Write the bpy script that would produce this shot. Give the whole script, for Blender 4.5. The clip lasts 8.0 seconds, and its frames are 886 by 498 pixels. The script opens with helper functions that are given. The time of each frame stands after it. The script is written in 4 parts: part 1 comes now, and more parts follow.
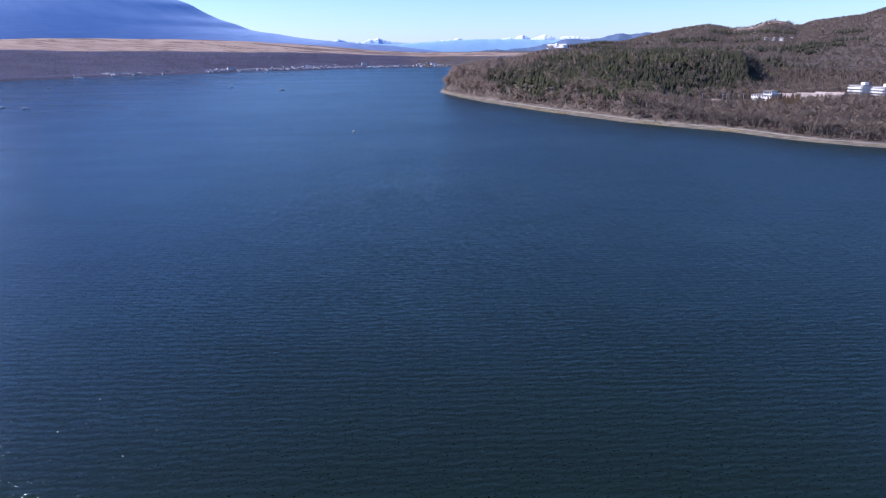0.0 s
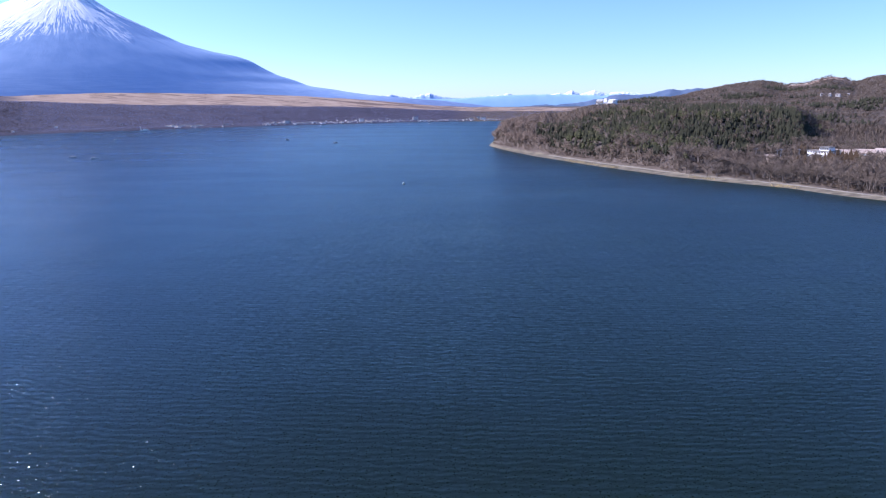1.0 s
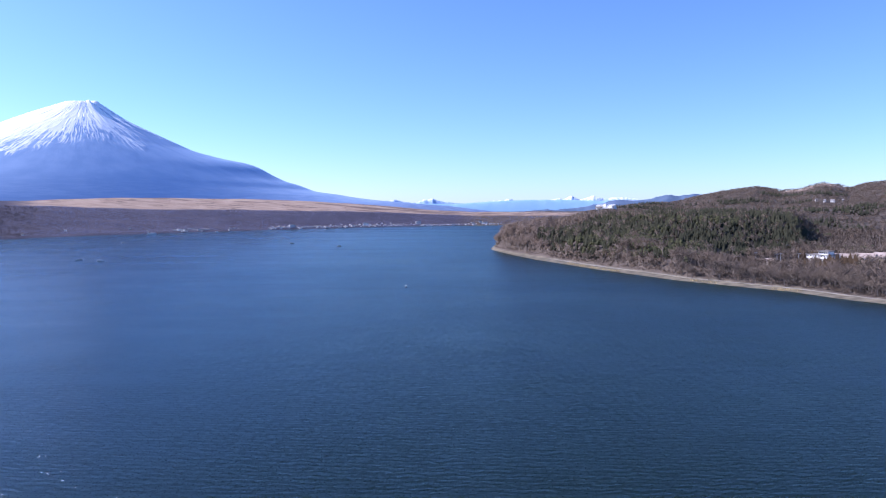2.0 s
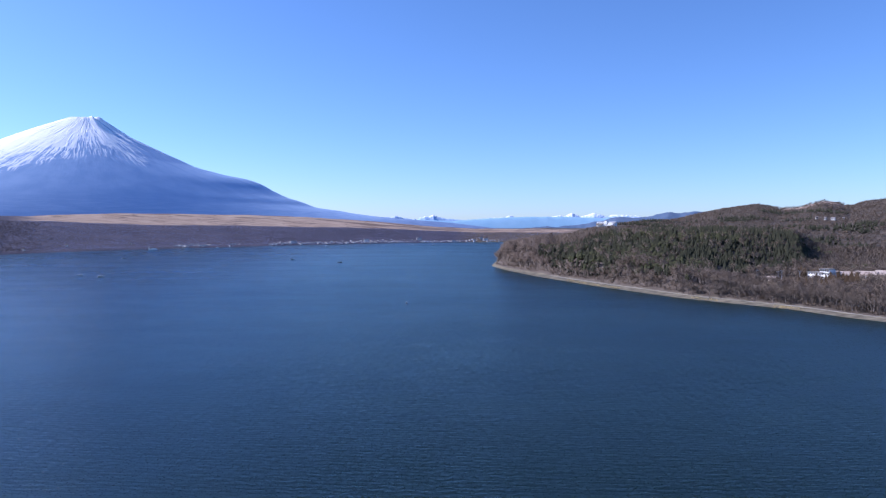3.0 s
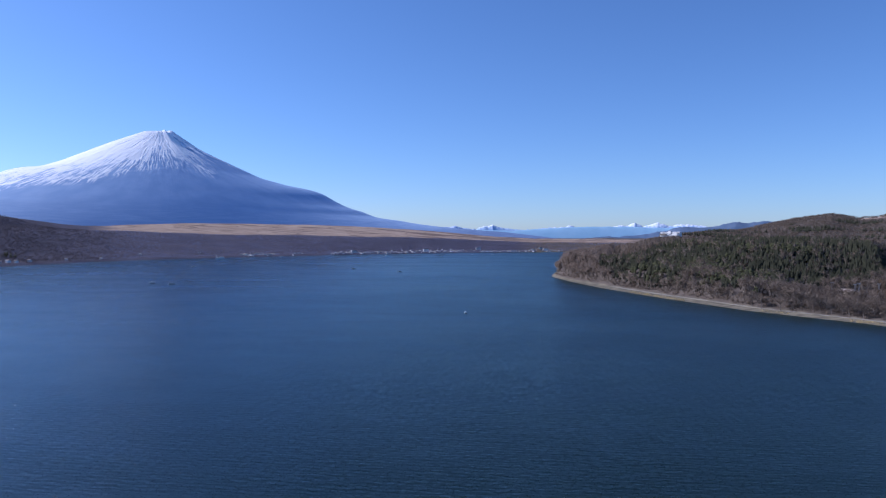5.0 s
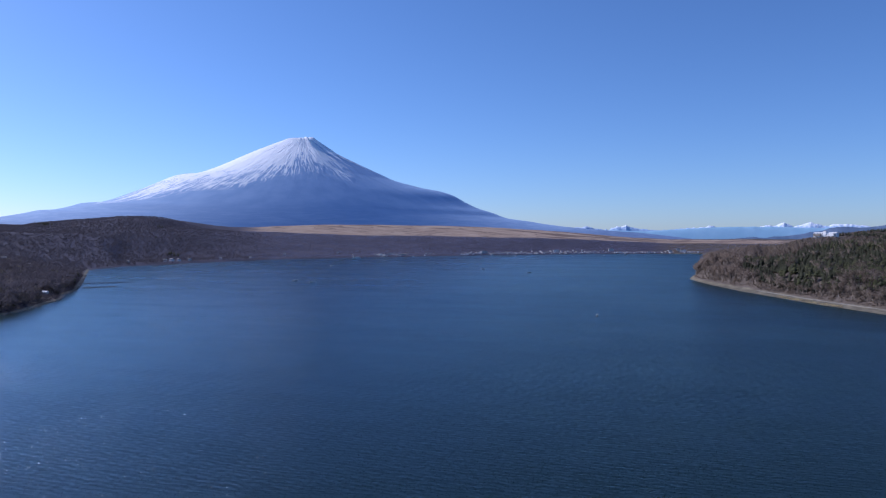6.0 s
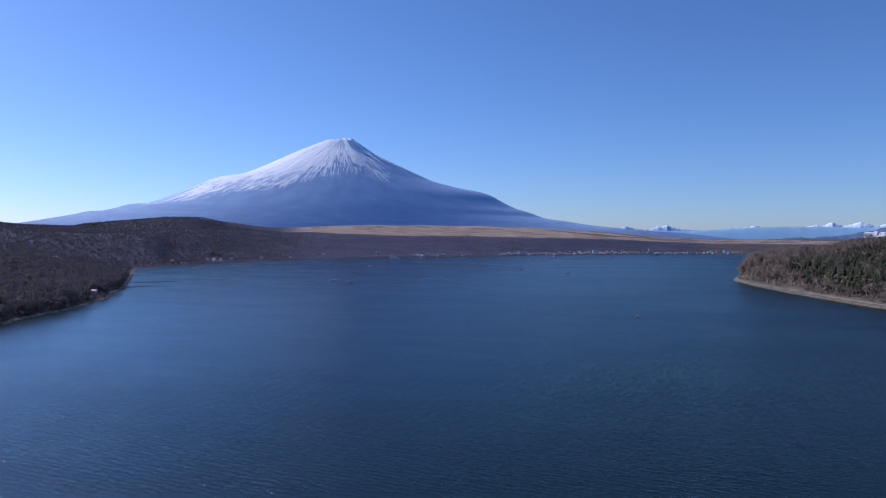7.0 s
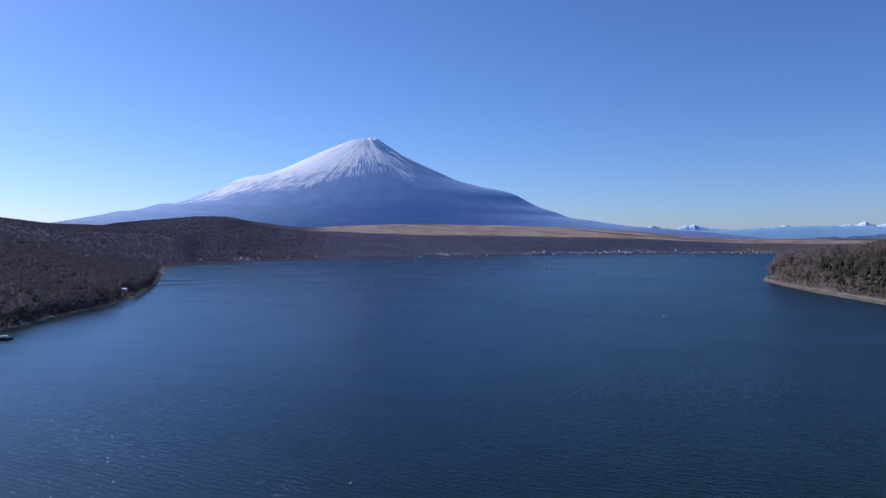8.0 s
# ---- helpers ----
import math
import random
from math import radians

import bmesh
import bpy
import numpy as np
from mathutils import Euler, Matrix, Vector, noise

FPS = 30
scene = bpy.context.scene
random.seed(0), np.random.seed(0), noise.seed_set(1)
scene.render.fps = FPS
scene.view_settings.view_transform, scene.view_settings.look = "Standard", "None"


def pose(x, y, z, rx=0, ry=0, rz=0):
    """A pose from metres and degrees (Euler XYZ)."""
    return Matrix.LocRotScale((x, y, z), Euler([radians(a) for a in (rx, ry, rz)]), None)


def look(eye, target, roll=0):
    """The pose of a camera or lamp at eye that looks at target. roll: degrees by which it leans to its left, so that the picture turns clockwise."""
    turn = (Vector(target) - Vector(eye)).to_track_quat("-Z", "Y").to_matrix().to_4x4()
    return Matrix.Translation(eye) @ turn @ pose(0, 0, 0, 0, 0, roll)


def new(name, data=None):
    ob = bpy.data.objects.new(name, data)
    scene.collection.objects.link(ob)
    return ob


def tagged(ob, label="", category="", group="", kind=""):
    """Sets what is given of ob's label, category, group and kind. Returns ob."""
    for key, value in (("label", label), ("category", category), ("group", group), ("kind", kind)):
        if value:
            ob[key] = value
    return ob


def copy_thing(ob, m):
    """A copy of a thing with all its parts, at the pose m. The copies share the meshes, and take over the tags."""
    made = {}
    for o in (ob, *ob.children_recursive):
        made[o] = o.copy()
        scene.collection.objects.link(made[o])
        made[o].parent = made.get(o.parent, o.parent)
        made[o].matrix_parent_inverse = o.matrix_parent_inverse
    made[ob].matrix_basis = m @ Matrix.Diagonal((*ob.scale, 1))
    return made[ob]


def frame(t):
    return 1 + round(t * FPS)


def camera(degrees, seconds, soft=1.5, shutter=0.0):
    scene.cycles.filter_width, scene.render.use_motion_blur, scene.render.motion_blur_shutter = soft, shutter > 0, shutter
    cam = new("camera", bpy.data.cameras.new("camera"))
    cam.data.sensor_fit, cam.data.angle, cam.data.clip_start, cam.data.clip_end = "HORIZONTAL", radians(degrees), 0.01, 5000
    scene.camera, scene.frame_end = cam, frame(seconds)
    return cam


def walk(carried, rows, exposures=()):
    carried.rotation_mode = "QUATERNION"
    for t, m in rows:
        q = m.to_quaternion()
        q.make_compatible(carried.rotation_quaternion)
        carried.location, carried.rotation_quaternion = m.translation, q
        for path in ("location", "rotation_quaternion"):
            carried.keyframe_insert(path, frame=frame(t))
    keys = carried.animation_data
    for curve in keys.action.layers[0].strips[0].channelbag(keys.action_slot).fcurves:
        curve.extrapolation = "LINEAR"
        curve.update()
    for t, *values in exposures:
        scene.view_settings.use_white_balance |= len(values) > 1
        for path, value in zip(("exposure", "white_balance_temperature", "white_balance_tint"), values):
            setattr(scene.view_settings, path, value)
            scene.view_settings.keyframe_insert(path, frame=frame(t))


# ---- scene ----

EYE_HEIGHT = 65.0
cam = camera(66.0, 8.0, soft=1.15)
# seconds, heading (degrees to the left of +Y), tilt, roll
TURN = [
    (0.0, -4.22, -16.29, -0.54), (0.1, -2.51, -16.31, -0.52), (0.2, -1.81, -16.3, -0.49), (0.3, -1.27, -16.28, -0.47),
    (0.4, -0.85, -16.25, -0.44), (0.5, -0.55, -16.19, -0.42), (0.6, -0.4, -16.15, -0.41), (0.7, -0.36, -15.75, -0.39),
    (0.8, -0.31, -14.7, -0.38), (0.9, -0.25, -13.5, -0.36), (1.0, -0.21, -11.93, -0.35), (1.1, -0.16, -9.83, -0.35),
    (1.2, -0.14, -7.96, -0.35), (1.3, -0.14, -6.17, -0.35), (1.4, -0.13, -5.09, -0.35), (1.5, -0.13, -4.38, -0.35),
    (1.6, -0.11, -4.0, -0.34), (1.7, -0.09, -3.77, -0.33), (2.8, -0.01, -2.32, -0.12), (3.0, 0.0, -1.91, -0.09),
    (3.2, 0.0, -1.51, -0.05), (3.5, 0.0, -1.13, 0.0), (4.0, -0.03, -1.09, 0.0), (4.2, -0.03, -1.09, 0.0),
    (5.3, 8.35, -1.06, 0.0), (5.5, 10.65, -1.04, 0.0), (5.7, 12.75, -1.04, 0.0), (6.0, 15.82, -1.02, 0.0),
    (6.2, 17.44, -1.02, 0.0), (6.3, 17.97, -1.02, 0.0), (6.5, 18.59, -1.01, 0.0), (6.8, 18.74, -1.01, 0.0),
    (7.0, 18.98, -1.0, 0.0), (7.2, 19.74, -1.01, 0.0), (7.4, 20.6, -1.03, 0.0), (7.5, 20.93, -1.04, 0.0),
    (8.0, 21.05, -1.05, 0.0),
]
EXPOSURES = [(0.0, 0.62, 5420, 27), (0.5, 0.78, 5420, 27), (1.5, 0.78, 5420, 27), (3.0, 0.42, 5300, 23), (4.2, 0.14, 5250, 21), (5.5, -0.07, 5250, 21), (6.5, -0.23, 5250, 21), (8.0, -0.31, 5250, 21)]
walk(cam, [(t, pose(0, 0, EYE_HEIGHT, 90 + tilt, 0, turn) @ pose(0, 0, 0, 0, 0, roll)) for t, turn, tilt, roll in TURN], EXPOSURES)

# ---- daylight ----
SUN_SIDE, SUN_HEIGHT = 79.0, 33.0


def ray(side, r=1.0):
    """A point r metres out at so many degrees to the left of +Y."""
    return Vector((-math.sin(radians(side)) * r, math.cos(radians(side)) * r, 0.0))


world = bpy.data.worlds.new("world")
scene.world = world
world.use_nodes = True
sky = world.node_tree.nodes.new("ShaderNodeTexSky")
sky.sky_type, sky.sun_disc = "NISHITA", False
sky.sun_elevation, sky.sun_rotation = radians(SUN_HEIGHT), radians(-SUN_SIDE)
sky.altitude, sky.air_density, sky.dust_density, sky.ozone_density = 1200, 1.0, 0.9, 6.0
world.node_tree.links.new(sky.outputs[0], world.node_tree.nodes["Background"].inputs[0])
world.node_tree.nodes["Background"].inputs[1].default_value = 0.12
sun = new("sun", bpy.data.lights.new("sun", "SUN"))
sun.data.energy, sun.data.angle, sun.data.color = 5.0, radians(0.5), (1.0, 0.89, 0.76)
towards = ray(SUN_SIDE) * math.cos(radians(SUN_HEIGHT)) + Vector((0, 0, math.sin(radians(SUN_HEIGHT))))
sun.matrix_world = look(towards * 100, (0, 0, 0))


# ---- materials ----
class Nodes:
    """Short hand for a node material."""

    def __init__(self, name, rough=0.8, metal=0.0, spec=0.3):
        self.mat = bpy.data.materials.new(name)
        self.mat.use_nodes = True
        self.tree = self.mat.node_tree
        self.shader = self.tree.nodes["Principled BSDF"]
        self.shader.inputs["Roughness"].default_value = rough
        self.shader.inputs["Metallic"].default_value = metal
        self.shader.inputs["Specular IOR Level"].default_value = spec

    def put(self, kind, **values):
        node = self.tree.nodes.new(kind)
        for k, v in values.items():
            if k in node.inputs:
                self.set(node.inputs[k], v)
        return node

    def set(self, socket, v):
        if isinstance(v, bpy.types.NodeSocket):
            self.tree.links.new(v, socket)
        else:
            socket.default_value = v

    def place(self):
        return self.put("ShaderNodeTexCoord").outputs["Object"]

    def uv(self):
        return self.put("ShaderNodeTexCoord").outputs["UV"]

    def scaled(self, vector, scale, turn=(0, 0, 0)):
        return self.put("ShaderNodeMapping", Vector=vector, Scale=scale, Rotation=turn).outputs[0]

    def noise(self, vector, scale, detail=4.0, rough=0.55, warp=0.0):
        n = self.put("ShaderNodeTexNoise", Vector=vector, Scale=scale, Detail=detail, Roughness=rough, Distortion=warp)
        return n.outputs[0]

    def math(self, op, a, b=0.0, c=0.0):
        n = self.tree.nodes.new("ShaderNodeMath")
        n.operation = op
        for s, v in zip(n.inputs, (a, b, c)):
            self.set(s, v)
        return n.outputs[0]

    def ramp(self, value, low, high):
        n = self.put("ShaderNodeMapRange", Value=value)
        n.interpolation_type = "SMOOTHSTEP"
        n.inputs["From Min"].default_value, n.inputs["From Max"].default_value = low, high
        return n.outputs[0]

    def mix(self, factor, a, b):
        n = self.tree.nodes.new("ShaderNodeMix")
        n.data_type = "RGBA"
        self.set(n.inputs[0], factor)
        for s, v in ((n.inputs[6], a), (n.inputs[7], b)):
            self.set(s, (*v, 1.0) if isinstance(v, tuple) else v)
        return n.outputs[2]

    def field(self, name):
        n = self.put("ShaderNodeAttribute")
        n.attribute_name = name
        return n.outputs["Fac"]

    def chance(self):
        return self.put("ShaderNodeObjectInfo").outputs["Random"]

    def colour(self, c):
        self.set(self.shader.inputs["Base Color"], (*c, 1.0) if isinstance(c, tuple) else c)
        return self

    def bump(self, height, strength, distance):
        n = self.put("ShaderNodeBump", Height=height, Strength=strength, Distance=distance)
        self.tree.links.new(n.outputs[0], self.shader.inputs["Normal"])
        return self


def plain(name, a, b, scale, rough=0.7, metal=0.0, spec=0.3, varied=False):
    """A surface that varies between two colours at two sizes."""
    n = Nodes(name, rough, metal, spec)
    f = n.math("ADD", n.math("MULTIPLY", n.noise(n.place(), scale), 0.6), n.math("MULTIPLY", n.noise(n.place(), scale * 9), 0.4))
    f = n.ramp(f, 0.32, 0.68)
    if varied:
        f = n.math("ADD", n.math("MULTIPLY", f, 0.4), n.math("MULTIPLY", n.chance(), 0.6))
    n.colour(n.mix(f, a, b))
    return n.mat


def water_material():
    n = Nodes("lake_water", 0.2, 0.0, 0.5)
    n.shader.inputs["IOR"].default_value = 1.33
    p = n.place()
    calm = n.ramp(n.noise(n.scaled(p, (0.003, 0.008, 1), (0, 0, 0.25)), 1.0, 4), 0.3, 0.7)

    gust = n.ramp(n.noise(n.scaled(p, (0.022, 0.03, 1), (0, 0, 0.1)), 1.0, 5, 0.65), 0.35, 0.65)

    def slopes(scale, turn, detail, rise):
        """Slopes of one size of waves, steeper along the wind than across it."""
        t = n.put("ShaderNodeTexNoise", Vector=n.scaled(p, scale, (0, 0, turn)), Scale=1.0, Detail=detail, Roughness=0.55, Distortion=0.3)
        c = n.put("ShaderNodeVectorMath")
        c.operation = "SUBTRACT"
        n.set(c.inputs[0], t.outputs["Color"])
        c.inputs[1].default_value = (0.5, 0.5, 0.5)
        m = n.put("ShaderNodeVectorMath")
        m.operation = "MULTIPLY"
        n.set(m.inputs[0], c.outputs[0])
        m.inputs[1].default_value = (rise * 0.6, rise, 0.0)
        return m.outputs[0]

    def plus(a, b):
        v = n.put("ShaderNodeVectorMath")
        n.set(v.inputs[0], a)
        n.set(v.inputs[1], b)
        return v.outputs[0]

    def train(length, turn, spread, rise):
        """A train of waves with wandering crests."""
        w = n.put("ShaderNodeTexWave", Vector=n.scaled(p, (1, 1, 1), (0, 0, turn)), Scale=0.314 / length, Distortion=spread, Detail=3.0)
        w.bands_direction = "Y"
        w.inputs["Detail Scale"].default_value = 1.3
        v = n.put("ShaderNodeCombineXYZ")
        n.set(v.inputs[1], n.math("MULTIPLY", n.math("SUBTRACT", w.outputs["Fac"], 0.5), rise))
        return v.outputs[0]

    ripples = plus(slopes((0.03, 0.07, 1), 0.10, 3.0, 0.05), slopes((0.6, 1.7, 1), -0.06, 3.0, 0.2))
    ripples = plus(ripples, slopes((2.2, 3.6, 1), 0.2, 2.0, 0.2))
    ripples = plus(ripples, plus(train(2.3, 0.07, 6.0, 0.10), train(1.3, -0.10, 7.0, 0.08)))
    ripples = plus(ripples, plus(train(4.0, -0.03, 10.0, 0.03), slopes((0.5, 0.11, 1), 0.1, 3.0, 0.13)))
    # stronger waves towards the wooded point, set to darken that side of the view
    right_gain = n.math("ADD", 0.75, n.math("MULTIPLY", n.ramp(n.put("ShaderNodeSeparateXYZ", Vector=p).outputs[0], -420.0, 260.0), 0.7))
    wind = n.put("ShaderNodeVectorMath")
    wind.operation = "SCALE"
    n.set(wind.inputs[0], ripples)
    n.set(wind.inputs["Scale"], right_gain)
    ripples = wind.outputs[0]
    # now and then a small steep facet, tilted to throw sun glints at the camera
    steep = n.ramp(n.noise(n.scaled(p, (1.5, 2.4, 1)), 1.0, 2.0), 0.63, 0.65)
    facet = n.put("ShaderNodeVectorMath")
    facet.operation = "SCALE"
    n.set(facet.inputs[0], plus(slopes((0.9, 1.2, 1), 0.4, 1.0, 2.2), (-0.2, -0.42, 0.0)))
    n.set(facet.inputs["Scale"], steep)
    total = plus(plus(ripples, facet.outputs[0]), (0.0, 0.0, 1.0))
    unit = n.put("ShaderNodeVectorMath")
    unit.operation = "NORMALIZE"
    n.set(unit.inputs[0], total)
    # ruffled and smooth water side by side, too small to tell apart
    ruffled = n.put("ShaderNodeBsdfGlass", IOR=1.325, Color=(0.74, 0.86, 1.0, 1.0), Normal=unit.outputs[0])
    chop = n.math("ADD", n.math("MULTIPLY", right_gain, 0.2), n.math("ADD", 0.135, n.math("ADD", n.math("MULTIPLY", calm, 0.015), n.math("MULTIPLY", gust, 0.03))))
    n.set(ruffled.inputs["Roughness"], n.math("MULTIPLY", chop, n.math("SUBTRACT", 1.0, n.math("MULTIPLY", steep, 0.6))))
    smooth = n.put("ShaderNodeBsdfGlass", IOR=1.325, Color=(0.74, 0.86, 1.0, 1.0), Normal=unit.outputs[0])
    n.set(smooth.inputs["Roughness"], n.math("MULTIPLY", right_gain, 0.16))
    surface = n.put("ShaderNodeMixShader")
    n.set(surface.inputs[0], n.math("ADD", n.math("SUBTRACT", 0.86, n.math("MULTIPLY", right_gain, 0.45)), n.math("MULTIPLY", calm, 0.22)))
    n.set(surface.inputs[1], ruffled.outputs[0])
    n.set(surface.inputs[2], smooth.outputs[0])
    depths = n.put("ShaderNodeBsdfDiffuse")
    n.set(depths.inputs["Color"], n.mix(calm, (0.0048, 0.0100, 0.0034), (0.0060, 0.0122, 0.0044)))
    both = n.put("ShaderNodeAddShader")
    n.set(both.inputs[0], surface.outputs[0])
    n.set(both.inputs[1], depths.outputs[0])
    n.set(n.tree.nodes["Material Output"].inputs["Surface"], both.outputs[0])
    return n.mat


def ground_material():
    n = Nodes("winter_ground", 0.95, 0.0, 0.1)
    p = n.place()
    litter = n.mix(n.ramp(n.noise(p, 0.05, 6), 0.3, 0.7), (0.075, 0.061, 0.05), (0.13, 0.108, 0.09))
    # distant woodland floor, darkened and tinted violet to imitate haze
    far_haze = n.mix(n.ramp(n.noise(p, 0.01, 6), 0.3, 0.7), (0.052, 0.049, 0.070), (0.080, 0.075, 0.104))
    litter = n.mix(n.field("far_haze"), litter, far_haze)
    straw = n.mix(n.ramp(n.noise(n.scaled(p, (0.012, 0.03, 0.03)), 1.0, 6), 0.3, 0.7), (0.29, 0.21, 0.155), (0.42, 0.325, 0.25))
    strips = n.math("ADD", n.noise(n.scaled(p, (0.003, 0.017, 0.01), (0, 0, 0.22)), 1.0, 5, 0.6, 1.2), n.math("MULTIPLY", n.field("fields"), 0.075))
    hedge = n.ramp(strips, 0.57, 0.60)
    track = n.math("ABSOLUTE", n.math("SUBTRACT", n.noise(n.scaled(p, (0.0022, 0.006, 0.01), (0, 0, 0.4)), 1.0, 3, 0.5, 1.5), 0.5))
    hedge = n.math("MAXIMUM", hedge, n.ramp(track, 0.011, 0.005))
    straw = n.mix(hedge, straw, (0.17, 0.125, 0.10))
    c = n.mix(n.field("meadow"), litter, straw)
    shore = n.mix(n.ramp(n.noise(p, 0.12, 6), 0.35, 0.65), (0.115, 0.103, 0.077), (0.225, 0.2, 0.145))
    rim = n.math("ADD", n.field("beach"), n.math("MULTIPLY", n.noise(p, 0.06, 4), 0.4))
    c = n.mix(n.ramp(rim, 1.3, 1.1), c, shore)
    # bed coloured almost black in place of light lost in the water
    black_bed = n.mix(n.noise(p, 0.1, 4), (0.003, 0.005, 0.004), (0.006, 0.009, 0.007))
    c = n.mix(n.ramp(n.put("ShaderNodeSeparateXYZ", Vector=p).outputs[2], -0.05, -0.5), c, black_bed)
    n.colour(c).bump(n.noise(p, 0.4, 5), 0.6, 0.8)
    return n.mat


def volcano_material():
    n = Nodes("hazed_volcano_slopes", 0.9, 0.0, 0.1)
    uv = n.uv()
    sep = n.put("ShaderNodeSeparateXYZ", Vector=uv)
    around, down = sep.outputs[0], sep.outputs[1]
    patch = n.noise(n.scaled(uv, (26, 9, 1)), 1.0, 5, 0.6)
    bent = n.put("ShaderNodeVectorMath")
    wander = n.put("ShaderNodeCombineXYZ")
    n.set(wander.inputs[0], n.math("MULTIPLY", n.noise(n.scaled(uv, (30, 14, 1)), 1.0, 4), 0.014))
    n.set(bent.inputs[0], uv)
    n.set(bent.inputs[1], wander.outputs[0])
    # the streaks fork, so that they keep their width down the slope
    upper = n.noise(n.scaled(bent.outputs[0], (230, 14, 1)), 1.0, 4, 0.6, 0.2)
    lower = n.noise(n.scaled(bent.outputs[0], (600, 17, 1)), 1.0, 4, 0.6, 0.2)
    fork = n.ramp(down, 0.07, 0.2)
    thin = n.math("ADD", n.math("MULTIPLY", upper, n.math("SUBTRACT", 1.0, fork)), n.math("MULTIPLY", lower, fork))
    broad = n.noise(n.scaled(bent.outputs[0], (75, 8, 1)), 1.0, 5, 0.65, 0.2)
    blots = n.noise(n.scaled(n.place(), (0.016, 0.016, 0.03)), 1.0, 7, 0.65)
    streak = n.math("ADD", n.math("MULTIPLY", thin, 0.58), n.math("MULTIPLY", broad, 0.22))
    streak = n.math("ADD", streak, n.math("MULTIPLY", blots, 0.2))
    # snow thins out down the slope into streaks along the gullies
    cover = n.math("ADD", n.math("MULTIPLY", n.math("SUBTRACT", n.field("snow_reach"), down), 1.7), n.math("MULTIPLY", n.math("SUBTRACT", streak, 0.5), n.math("ADD", 1.5, n.math("MULTIPLY", down, 5.0))))
    cover = n.math("ADD", cover, n.math("MULTIPLY", n.math("SUBTRACT", patch, 0.5), 0.2))
    snow = n.math("MULTIPLY", n.ramp(cover, -0.01, 0.03), n.ramp(n.math("SUBTRACT", down, n.field("snow_reach")), 0.075, 0.035))
    # the blue of distance haze is put into the rock and wood colours
    hazed_slope = n.mix(n.ramp(n.noise(n.scaled(uv, (60, 14, 1)), 1.0, 6), 0.3, 0.7), (0.275, 0.405, 0.625), (0.35, 0.48, 0.69))
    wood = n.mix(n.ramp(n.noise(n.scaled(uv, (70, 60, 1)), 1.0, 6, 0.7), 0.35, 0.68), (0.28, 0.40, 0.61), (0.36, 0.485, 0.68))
    hazed_slope = n.mix(n.ramp(n.math("ADD", down, n.math("MULTIPLY", patch, 0.1)), 0.40, 0.60), hazed_slope, wood)
    # dense dark woods cover the long lower flanks, haze blue in their colour too
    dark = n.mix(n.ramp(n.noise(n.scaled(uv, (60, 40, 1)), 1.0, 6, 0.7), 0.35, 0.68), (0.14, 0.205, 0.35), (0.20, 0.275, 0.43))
    hazed_slope = n.mix(n.ramp(n.math("ADD", down, n.math("MULTIPLY", patch, 0.12)), 0.60, 0.78), hazed_slope, dark)
    n.colour(n.mix(snow, hazed_slope, (0.94, 0.96, 0.98)))
    n.bump(streak, 0.14, 7.0)
    return n.mat


def ridge_material(name, low, high, snow_from=None):
    n = Nodes(name, 0.95, 0.0, 0.05)
    p = n.place()
    c = n.mix(n.ramp(n.noise(p, 0.012, 6), 0.3, 0.7), low, high)
    if snow_from is not None:
        h = n.put("ShaderNodeSeparateXYZ", Vector=p).outputs[2]
        h = n.math("ADD", h, n.math("MULTIPLY", n.math("SUBTRACT", n.noise(p, 0.06, 6, 0.7), 0.5), 110.0))
        # snow colour dulled and blued to stand for distance haze
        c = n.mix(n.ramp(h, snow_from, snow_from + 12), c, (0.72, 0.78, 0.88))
    n.colour(c)
    return n.mat


def tree_material(name, a, b, rough=0.9, glow=0.0):
    """Every tree of a wood has its own tint between a and b."""
    n = Nodes(name, rough, 0.0, 0.1)
    f = n.math("ADD", n.math("MULTIPLY", n.field("tint"), 0.5), n.math("MULTIPLY", n.noise(n.place(), 0.6, 3), 0.3))
    f = n.math("ADD", f, n.math("MULTIPLY", n.math("SUBTRACT", n.noise(n.place(), 0.014, 4), 0.38), 1.1))
    tone = n.mix(f, a, b)
    n.colour(tone)
    if glow:
        # fine twigs and needles pass part of the light on
        thin = n.put("ShaderNodeBsdfTranslucent", Color=tone)
        both = n.put("ShaderNodeMixShader")
        both.inputs[0].default_value = glow
        n.set(both.inputs[1], n.shader.outputs[0])
        n.set(both.inputs[2], thin.outputs[0])
        n.set(n.tree.nodes["Material Output"].inputs["Surface"], both.outputs[0])
    return n.mat


def lone_tree_material(name, a, b):
    n = Nodes(name, 0.9, 0.0, 0.1)
    f = n.math("ADD", n.math("MULTIPLY", n.chance(), 0.7), n.math("MULTIPLY", n.noise(n.place(), 0.8, 3), 0.4))
    n.colour(n.mix(f, a, b))
    return n.mat


WATER = water_material()
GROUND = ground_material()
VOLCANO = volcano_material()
# far ranges: distance haze is mixed into these base colours
HAZE_BLUE_HILLS = ridge_material("hazed_wooded_hills", (0.085, 0.13, 0.21), (0.12, 0.165, 0.25))
SNOW_RANGE = ridge_material("hazed_snowy_range", (0.34, 0.48, 0.68), (0.42, 0.55, 0.74), 123.0)
HAZY_HILLS = ridge_material("hazed_ridge_hills", (0.265, 0.44, 0.59), (0.30, 0.475, 0.625))
TWIGS = tree_material("bare_twigs", (0.172, 0.138, 0.11), (0.275, 0.226, 0.184), glow=0.4)
BARK = tree_material("grey_bark", (0.14, 0.12, 0.103), (0.24, 0.212, 0.185))
